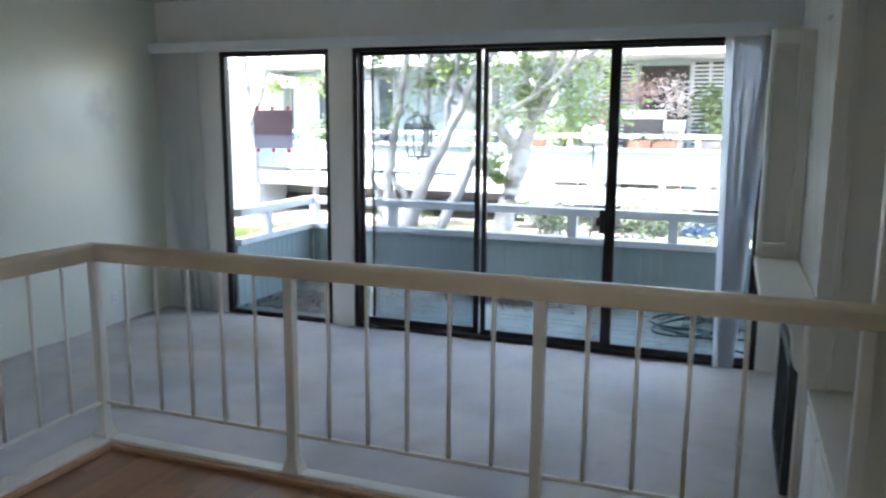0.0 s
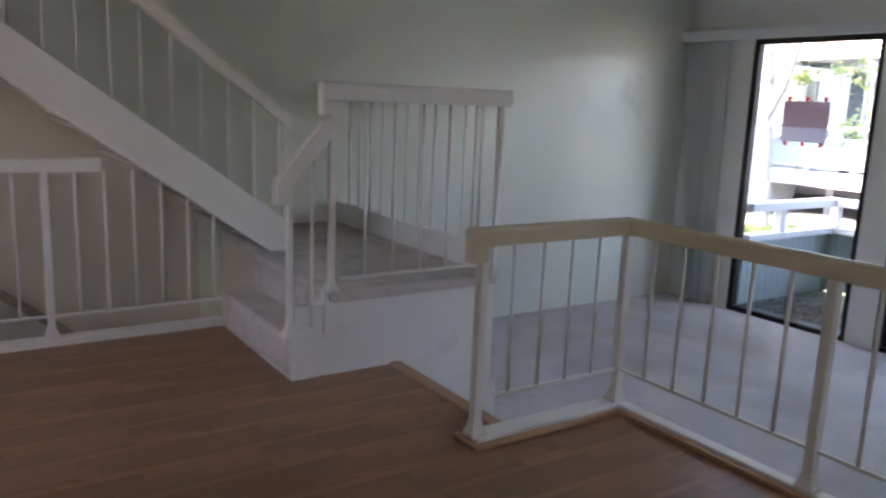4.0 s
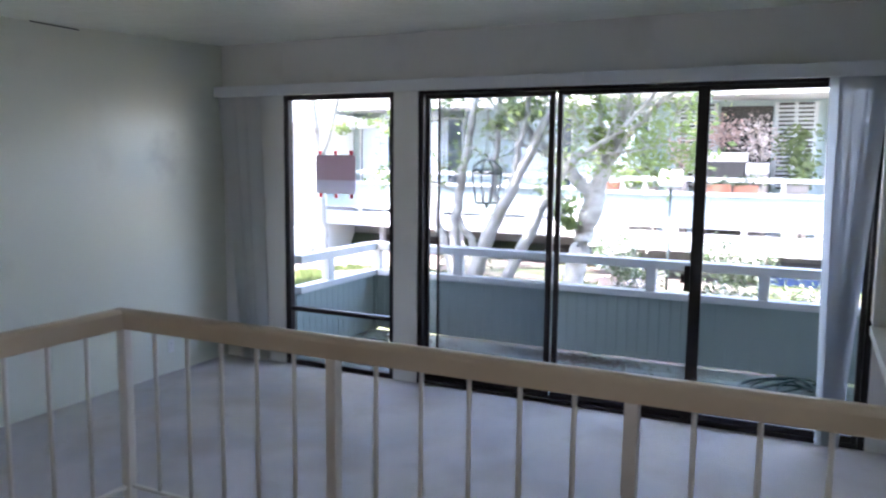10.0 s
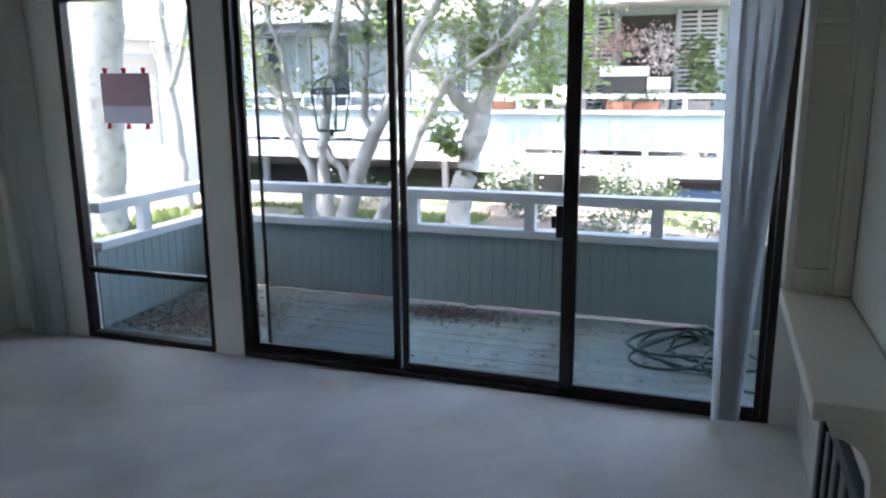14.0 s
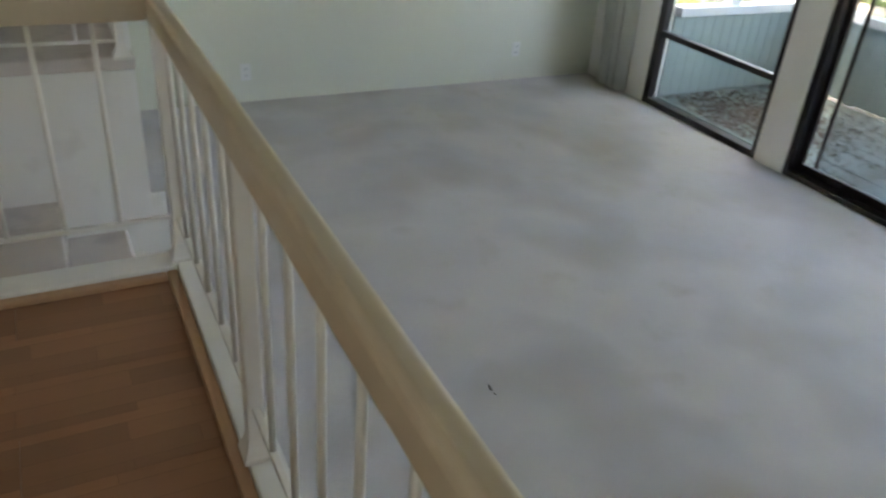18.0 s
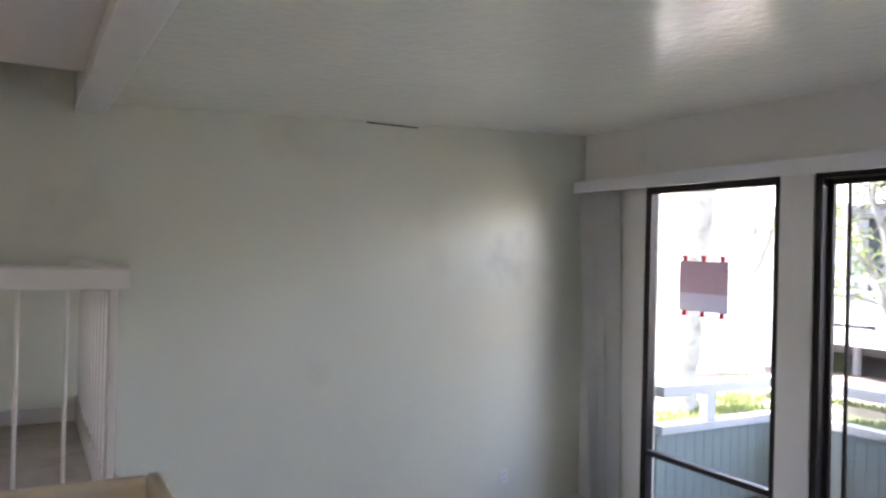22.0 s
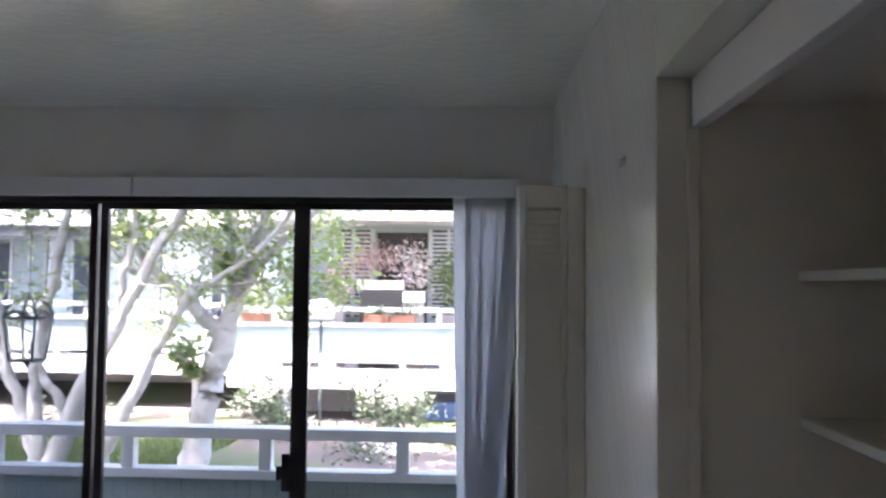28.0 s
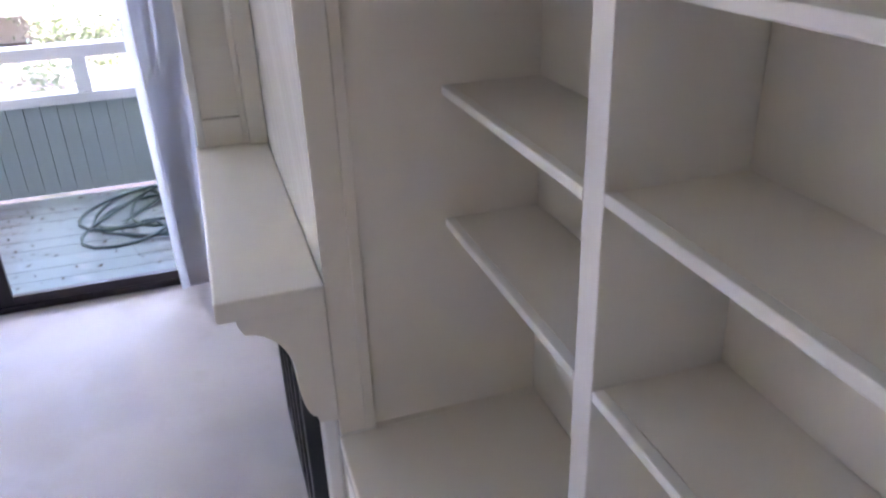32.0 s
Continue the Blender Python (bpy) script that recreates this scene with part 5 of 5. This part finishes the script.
tree("multi_stem_tree", "multi-stemmed pale tree leaning out over the lawn", V(-2.3, 8.0, GZ), [
    ([V(-2.36, 8.0, -0.70), V(-2.39, 8.0, -0.37), V(-2.57, 8.0, 0.19), V(-2.76, 8.0, 0.60), V(-2.935, 8.0, 0.97), V(-3.226, 8.0, 1.66), V(-3.53, 8.0, 2.34), V(-3.8, 8.0, 3.0)], [0.10, 0.075, 0.066, 0.062, 0.058, 0.05, 0.04, 0.02]),
    ([V(-2.33, 8.05, -0.70), V(-2.17, 8.05, -0.34), V(-1.92, 8.05, 0.35), V(-1.68, 8.05, 0.80), V(-1.48, 8.05, 1.22), V(-1.18, 8.05, 1.79), V(-0.86, 8.05, 2.31), V(-0.5, 8.05, 2.9)], [0.15, 0.12, 0.10, 0.085, 0.075, 0.06, 0.05, 0.03]),
    ([V(-1.82, 8.1, -0.70), V(-1.70, 8.1, -0.36), V(-1.55, 8.1, -0.04), V(-1.31, 8.1, 0.43), V(-1.02, 8.1, 1.01), V(-0.74, 8.1, 1.45)], [0.105, 0.09, 0.083, 0.078, 0.072, 0.066]),
    ([V(-2.40, 7.98, -0.70), V(-2.36, 7.98, -0.37), V(-2.42, 7.98, 0.21), V(-2.38, 7.98, 0.70), V(-2.32, 7.98, 1.16), V(-2.17, 7.98, 1.89), V(-2.09, 7.98, 2.36), V(-2.0, 8.0, 3.0)], [0.10, 0.085, 0.075, 0.068, 0.062, 0.052, 0.042, 0.02]),
    ([V(-2.72, 8.0, 0.55), V(-2.76, 8.02, 0.75), V(-2.84, 8.04, 1.10), V(-2.93, 8.04, 1.53), V(-3.14, 8.05, 2.30), V(-3.2, 8.05, 2.9)], [0.05, 0.05, 0.045, 0.04, 0.03, 0.015]),
    ([V(-2.08, 8.05, 0.0), V(-2.12, 8.0, 0.22), V(-2.25, 7.96, 0.42), V(-2.40, 7.95, 0.62)], [0.055, 0.052, 0.048, 0.04]),
    ([V(-1.74, 8.08, 0.68), V(-1.86, 8.1, 0.95), V(-1.835, 8.1, 1.58), V(-1.80, 8.1, 2.32), V(-1.75, 8.1, 3.0)], [0.045, 0.045, 0.042, 0.036, 0.02]),
    ([V(-1.54, 8.05, 1.12), V(-1.50, 8.0, 1.50), V(-1.378, 7.98, 1.91), V(-1.30, 7.95, 2.32), V(-1.2, 7.95, 2.9)], [0.05, 0.046, 0.042, 0.035, 0.02]),
    # unseen upper limbs, added for the shade of their leaves
    ([V(-3.8, 8.0, 3.0), V(-4.0, 9.5, 4.2), V(-4.5, 11.0, 4.8)], [0.03, 0.025, 0.015]),
    ([V(-0.5, 8.05, 2.9), V(0.2, 10.0, 4.0), V(0.4, 11.3, 4.7)], [0.035, 0.025, 0.015]),
    ([V(-2.0, 8.0, 3.0), V(-2.2, 8.8, 3.9), V(-2.2, 9.8, 4.5)], [0.03, 0.025, 0.015]),
    ([V(-3.2, 8.05, 2.9), V(-3.2, 9.6, 4.0), V(-3.0, 11.2, 4.8)], [0.03, 0.025, 0.015]),
], M_BARK, [(V(-3.5, 8.0, 1.15), 0.20), (V(-3.6, 8.0, 1.9), 0.25), (V(-3.05, 8.1, 2.3), 0.30), (V(-2.5, 8.0, 2.3), 0.28), (V(-1.5, 8.0, 2.1), 0.26), (V(-1.05, 8.1, 2.2), 0.28), (V(-1.85, 8.1, 1.9), 0.14), (V(-2.6, 8.0, 2.8), 0.45)], 550, 0.05, 6, crown_leaves=14, slim=1.0)

tree("large_trunk_tree", "thick pale leaning trunk of a tall tree by the balcony", V(-5.6, 7.5, GZ), [
    ([V(-5.64, 7.5, -0.9), V(-5.60, 7.5, -0.5), V(-5.545, 7.5, 0.1), V(-5.48, 7.5, 0.8), V(-5.40, 7.5, 1.5), V(-5.30, 7.5, 2.3), V(-5.25, 7.5, 3.6), V(-5.1, 7.5, 5.0)], [0.46, 0.39, 0.355, 0.345, 0.345, 0.345, 0.28, 0.2]),
    ([V(-5.28, 7.5, 2.7), V(-4.6, 7.6, 3.3), V(-3.6, 7.7, 3.8)], [0.14, 0.11, 0.06]),
    # limbs added overhead, out of view, to shade the near ground
    ([V(-5.25, 7.5, 3.2), V(-4.2, 6.8, 4.0), V(-3.0, 6.3, 4.5)], [0.08, 0.05, 0.025]),
    ([V(-3.6, 7.7, 3.8), V(-2.2, 6.8, 4.4), V(-1.0, 6.3, 4.7)], [0.06, 0.04, 0.02]),
    ([V(-3.6, 7.7, 3.8), V(-1.4, 7.2, 4.7), V(0.6, 6.6, 4.9)], [0.06, 0.04, 0.02]),
    ([V(-5.53, 7.42, -0.05), V(-5.56, 7.22, 0.02), V(-5.57, 7.17, 0.03)], [0.06, 0.05, 0.035]),
], M_BARKD, [(V(-4.4, 7.8, 4.0), 1.0), (V(-5.0, 7.6, 5.2), 1.4), (V(-3.4, 7.8, 4.3), 0.9)], 1600, 0.07, 7, slim=1.0)

tree("slender_tree", "slender pale trunk standing before the white wing", V(-5.75, 9.5, GZ), [
    ([V(-5.74, 9.5, -0.75), V(-5.78, 9.5, -0.1), V(-5.81, 9.5, 0.4), V(-5.90, 9.5, 1.4), V(-5.98, 9.5, 2.5), V(-6.1, 9.5, 3.6)], [0.14, 0.115, 0.105, 0.10, 0.09, 0.05]),
    ([V(-5.88, 9.5, 1.2), V(-5.6, 9.45, 1.7), V(-5.35, 9.4, 2.4), V(-5.2, 9.4, 3.2)], [0.06, 0.05, 0.04, 0.02]),
], M_BARKD, [(V(-5.5, 9.4, 2.9), 0.4), (V(-6.1, 9.5, 3.4), 0.5), (V(-5.25, 9.4, 1.95), 0.14)], 320, 0.05, 8, crown_leaves=10, slim=1.0)


def shrub(x, y, z, w, h, n, seed, leaf=M_LEAFD, label="dense green flowering shrub in the bed"):
    s = thing("shrub", (x, y, z), label, "shrub", "shrubs along the building")
    rng = random.Random(seed)
    for k in range(5):
        a = k * 1.3
        tube("stem", [(x, y, z - 0.05), (x + 0.3 * w * math.cos(a), y + 0.3 * w * math.sin(a), z + h * 0.6)], (0.012, 0.006), M_BARKD, s, 5)
    bm = bmesh.new()
    crown(bm, [((x + rng.uniform(-0.35, 0.35) * w, y + rng.uniform(-0.3, 0.3) * w, z + rng.uniform(0.3, 0.85) * h), 0.3 * w) for k in range(7)], n, 0.04, rng)
    link("foliage", bm, leaf, s, origin=(x, y, z))
    bm = bmesh.new()
    crown(bm, [((x + rng.uniform(-0.4, 0.4) * w, y - 0.1 + rng.uniform(-0.3, 0.2) * w, z + rng.uniform(0.5, 1.0) * h), 0.18 * w) for k in range(6)], n // 4, 0.03, rng)
    link("blossom", bm, M_PALE, s, origin=(x, y, z))


shrub(-0.75, 11.0, lie(-0.75, 11.0), 0.85, 0.85, 1300, 1)
shrub(1.05, 11.2, lie(1.05, 11.2), 1.1, 0.8, 1500, 2)
shrub(-0.2, 10.6, lie(-0.2, 10.6), 0.8, 0.3, 400, 3)
shrub(2.3, 10.4, lie(2.3, 10.4), 0.9, 0.3, 400, 4)
shrub(-3.6, 11.2, lie(-3.6, 11.2), 1.0, 0.4, 500, 5)
shrub(1.0, 9.6, lie(1, 9.6), 1.2, 0.22, 500, 8)


def opposite():
    """Two storeys above a shaded undercroft; the west part stands farther back than the east part."""
    s = thing("opposite_building", (0, 14, -1), "pale two-storey apartment building across the courtyard", "building")

    def front(x0, x1, y):
        wy = y + 1.3
        box("wall", (x0, wy, -0.3), (x1, wy + 0.2, 2.62), M_OPPW, s)
        box("eave", (x0, y - 0.1, 2.62), (x1, wy + 0.2, 2.95), M_STUCCO, s)
        box("roof", (x0, y + 0.2, 2.951), (x1, wy + 4.7, 3.2), M_DARKW, s)
        box("balcony_slab", (x0, y - 0.02, -0.27), (x1, wy, 0.0), M_STUCCO, s)
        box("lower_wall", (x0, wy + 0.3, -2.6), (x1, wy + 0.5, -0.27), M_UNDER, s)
        box("fascia", (x0, y - 0.06, -0.28), (x1, y - 0.021, 0.075), M_FASCIA, s, 0.006)
        box("parapet_cap", (x0, y - 0.05, 0.78), (x1, y + 0.09, 0.85), M_FASCIA, s)
        box("top_rail", (x0, y - 0.04, 1.045), (x1, y + 0.08, 1.125), M_FASCIA, s)
        box("parapet_sill", (x0, y - 0.01, 0.165), (x1, y + 0.05, 0.20), M_FASCIA, s)
        n = max(2, round((x1 - x0) / 1.2))
        w = (x1 - x0) / n
        for k in range(n):
            a = x0 + w * k
            box("parapet_panel", (a + 0.005, y, 0.20), (a + w - 0.005, y + 0.04, 0.779), M_PANEL, s)
            box("rail_post", (a - 0.04 + (0.05 if k == 0 else 0), y - 0.02, 0.85), (a + 0.04 + (0.05 if k == 0 else 0), y + 0.06, 1.045), M_FASCIA, s)
            box("parapet_foot", (a + w / 2 - 0.05, y - 0.01, 0.0), (a + w / 2 + 0.05, y + 0.05, 0.165), M_FASCIA, s)
        for k in range(max(1, n // 2)):
            x = x0 + 0.9 + 2 * w * k
            box("support_post", (x - 0.06, y + 0.5, -2.6), (x + 0.06, y + 0.62, -0.27), M_FASCIA, s)
        return wy

    def glazed(a, b, wy, curtain=0.8, z0=0.0, z1=2.4):
        w = box("sliding_window", (a, wy - 0.06, z0), (b, wy - 0.001, z1), M_GLASSDARK, s)
        box("window_frame", (a - 0.05, wy - 0.1, z0), (a, wy - 0.002, z1 + 0.05), M_FASCIA, w)
        box("window_frame", (b, wy - 0.1, z0), (b + 0.05, wy - 0.002, z1 + 0.05), M_FASCIA, w)
        box("window_frame", ((a + b) / 2 - 0.025, wy - 0.1, z0), ((a + b) / 2 + 0.025, wy - 0.061, z1), M_FASCIA, w)
        box("window_head", (a, wy - 0.1, z1), (b, wy - 0.002, z1 + 0.05), M_FASCIA, w)
        n = 9
        for k in range(n):
            x = a + 0.04 + (b - a - 0.08) * curtain * k / n
            box("curtain_fold", (x, wy - 0.072 - 0.006 * (k % 2), z0 + 0.02), (x + (b - a - 0.08) * curtain / n, wy - 0.0605, z1 - 0.02), M_CURTAIN, w)

    wy = front(-1.95, 9.0, 13.0)
    glazed(2.4, 3.4, wy)
    glazed(4.2, 5.6, wy)
    for a, b in ((-0.35, 0.36), (1.47, 2.15)):
        # near-black backing gives the shade between the louvers
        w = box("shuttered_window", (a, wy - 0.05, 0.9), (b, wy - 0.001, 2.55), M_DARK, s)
        for i in range(3):
            xx = a + (b - a) * i / 2
            box("shutter_stile", (xx - 0.035, wy - 0.1, 0.9), (xx + 0.035, wy - 0.051, 2.56), M_FASCIA, w)
        for i in range(20):
            z = 0.94 + 0.08 * i
            box("louver", (a, wy - 0.085, z), (b, wy - 0.065, z + 0.042), M_FASCIA, w)
    # flat near-black sheet on the wall, in place of a doorway's unlit depth
    box("doorway_shade", (0.45, wy - 0.02, 0.0), (1.40, wy + 0.001, 2.5), M_DARK, s)
    glazed(-1.75, -0.95, wy, 0.9)
    box("return_wall", (-1.95, 14.29, -2.6), (-1.75, 16.2, 2.62), M_OPPW, s)
    wy = front(-11.0, -1.96, 14.65)
    glazed(-4.4, -3.05, wy, 0.85)
    glazed(-6.9, -5.9, wy, 0.6)
    glazed(-8.9, -7.7, wy, 0.7)


opposite()


def planter(x, y, z, w, d, h, material, leaf, seed, label, size=0.05, n=350, spread=0.3, up=0.4):
    s = thing("planter", (x, y, z), label, "planter", "planters on the far balcony")
    box("box", (x - w / 2, y - d / 2, z), (x + w / 2, y + d / 2, z + h), material, s, 0.01)
    bm = bmesh.new()
    rng = random.Random(seed)
    crown(bm, [((x + rng.uniform(-0.4, 0.4) * w, y, z + h + rng.uniform(0.1, 1.0) * up), spread) for k in range(6)], n, size, rng)
    link("plant", bm, leaf, s, origin=(x, y, z + h))


planter(-1.47, 13.02, 0.851, 0.50, 0.13, 0.15, M_TERRA, M_LEAF, 21, "terracotta window box with green foliage", up=0.5, spread=0.3)
planter(0.62, 13.02, 0.851, 0.42, 0.13, 0.15, M_TERRA, M_LEAFD, 22, "terracotta window box with low foliage", up=0.1, spread=0.12, n=120)
planter(1.08, 13.02, 0.851, 0.42, 0.13, 0.15, M_TERRA, M_LEAFD, 23, "terracotta window box with low foliage", up=0.1, spread=0.12, n=120)
planter(0.62, 13.62, 1.42, 0.84, 0.26, 0.17, M_PALE, M_LEAFR, 24, "pale raised planter with reddish dry plants", 0.035, 800, 0.32, 0.45)
planter(1.22, 13.60, 1.20, 0.40, 0.26, 0.2, M_PALE, M_PLUME, 25, "pale planter with feathery pinkish white plumes", 0.035, 800, 0.30, 0.7)
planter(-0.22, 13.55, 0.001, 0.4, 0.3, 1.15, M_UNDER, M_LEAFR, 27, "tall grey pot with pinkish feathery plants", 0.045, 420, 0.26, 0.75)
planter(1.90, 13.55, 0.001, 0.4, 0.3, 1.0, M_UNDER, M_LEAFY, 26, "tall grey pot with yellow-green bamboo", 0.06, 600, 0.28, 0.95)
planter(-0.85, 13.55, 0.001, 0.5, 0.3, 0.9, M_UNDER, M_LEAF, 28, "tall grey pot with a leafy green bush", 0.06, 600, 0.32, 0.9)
st = thing("planter_stand", (0.62, 13.62, 0.0), "dark stand under the raised planter", "stand")
box("body", (0.24, 13.50, 0.001), (1.0, 13.74, 1.419), M_DARK, st, 0.01)
st2 = thing("planter_stand", (1.22, 13.60, 0.0), "grey metal stand under the pale planter", "stand")
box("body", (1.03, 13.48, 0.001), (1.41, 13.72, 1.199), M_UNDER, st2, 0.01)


def lamp_post():
    s = thing("garden_lamp_post", (0.08, 11.0, GZ), "slim dark lamp post with a square frosted lantern head", "street lamp")
    tube("post", [(0.08, 11.0, GZ - 0.35), (0.08, 11.0, 0.98)], 0.025, M_IRONB, s, 8)
    box("collar", (-0.08, 10.84, 0.98), (0.24, 11.16, 1.0), M_IRONB, s)
    box("globe", (-0.09, 10.83, 1.0), (0.25, 11.17, 1.28), M_GLOBE, s, 0.05)


lamp_post()


def car():
    s = thing("parked_car", (2.2, 14.2, -2.0), "dark blue parked car in the shade below the building", "car")
    prism("body", [(1.0, -1.7), (3.6, -1.7), (3.65, -1.1), (3.3, -1.0), (2.9, -0.55), (1.6, -0.55), (1.2, -1.0), (0.9, -1.1)], 1, 13.5, 14.55, M_CAR, s, 0.05)
    for x in (1.5, 3.1):
        tube("wheel", [(x, 13.45, -1.75), (x, 13.65, -1.75)], 0.3, M_BLACK, s, 20)


car()


def left_wing():
    s = thing("side_building", (-9.5, 9, -1), "bright white stucco wing of the apartment building", "building")
    box("wall", (-11.5, 4.0, -1.0), (-9.2, 16.0, 3.4), M_WINGW, s)
    box("fascia", (-9.2, 4.0, 2.2), (-8.4, 16.0, 2.45), M_WINGW, s)
    for y in (6.6, 9.4, 12.0):
        w = box("window", (-9.21, y, 0.1), (-9.18, y + 1.2, 1.9), M_PALE, s)
        box("window_frame", (-9.17, y - 0.06, 0.04), (-9.14, y, 1.96), M_WHITEW, w)
        box("window_frame", (-9.17, y + 1.2, 0.04), (-9.14, y + 1.26, 1.96), M_WHITEW, w)
        box("window_frame", (-9.17, y, 1.9), (-9.14, y + 1.2, 1.96), M_WHITEW, w)
    box("low_wall", (-8.4, 6.0, -0.9), (-8.25, 12.6, -0.15), M_WINGW, s)


left_wing()


def umbrella():
    s = thing("patio_umbrella", (-6.9, 15.25, 0.001), "open white patio umbrella on the far balcony", "umbrella")
    tube("pole", [(-6.9, 15.25, 0.001), (-6.9, 15.25, 2.5)], 0.02, M_WHITEW, s, 8)
    bm = bmesh.new()
    top = bm.verts.new((-6.9, 15.25, 2.9))
    ring = [bm.verts.new((-6.9 + 1.25 * math.cos(k * math.pi / 4), 15.25 + 0.62 * math.sin(k * math.pi / 4), 2.42)) for k in range(8)]
    for k in range(8):
        bm.faces.new((top, ring[k], ring[(k + 1) % 8]))
    bmesh.ops.solidify(bm, geom=bm.faces[:], thickness=0.008)
    link("canopy", bm, M_FASCIA, s, origin=(-6.9, 15.25, 2.1))


umbrella()


# ---- floor boards, last ----
def boards():
    s = tagged(_empty("floor_dining", (0.5, -2.5, 0)), "reddish brown wood-strip laminate floor of the dining room", "floor", kind="structure")
    rng = random.Random(9)
    W, L = 0.1965, 1.30
    meshes = {}
    def board(x0, x1, y0, y1):
        w, h = round(x1 - x0, 3), round(y1 - y0, 3)
        if w < 0.01 or h < 0.02:
            return
        key = (w, h)
        if key not in meshes:
            b = bm_box((-w / 2 + 0.0006, -h / 2 + 0.0006, -0.012), (w / 2 - 0.0006, h / 2 - 0.0006, 0.0))
            me = bpy.data.meshes.new("plank")
            b.to_mesh(me)
            b.free()
            me.materials.append(M_FLOOR)
            meshes[key] = me
        o = new("plank", meshes[key])
        o.parent = s
        o.location = Vector(((x0 + x1) / 2, (y0 + y1) / 2, 0)) - s.location
    def run(xa, xb, ya, yb):
        x, i = xa, 0
        while x < xb - 0.005:
            y = yb
            first = True
            while y > ya + 0.01:
                ln = (L * (0.35 + 0.3 * (i % 3))) if first else L
                first = False
                board(x, min(x + W, xb), max(y - ln, ya), y)
                y -= ln
            x += W
            i += 1
    run(0.0, RW, -2.84, 0.0)
    run(-1.02, 0.0, -2.98, -0.80)
    run(-1.02, -0.10, -0.80, -0.60)
    run(-1.98, -1.02, -4.6, -1.12)
    run(-1.02, -0.43, -4.6, -2.98)


boards()
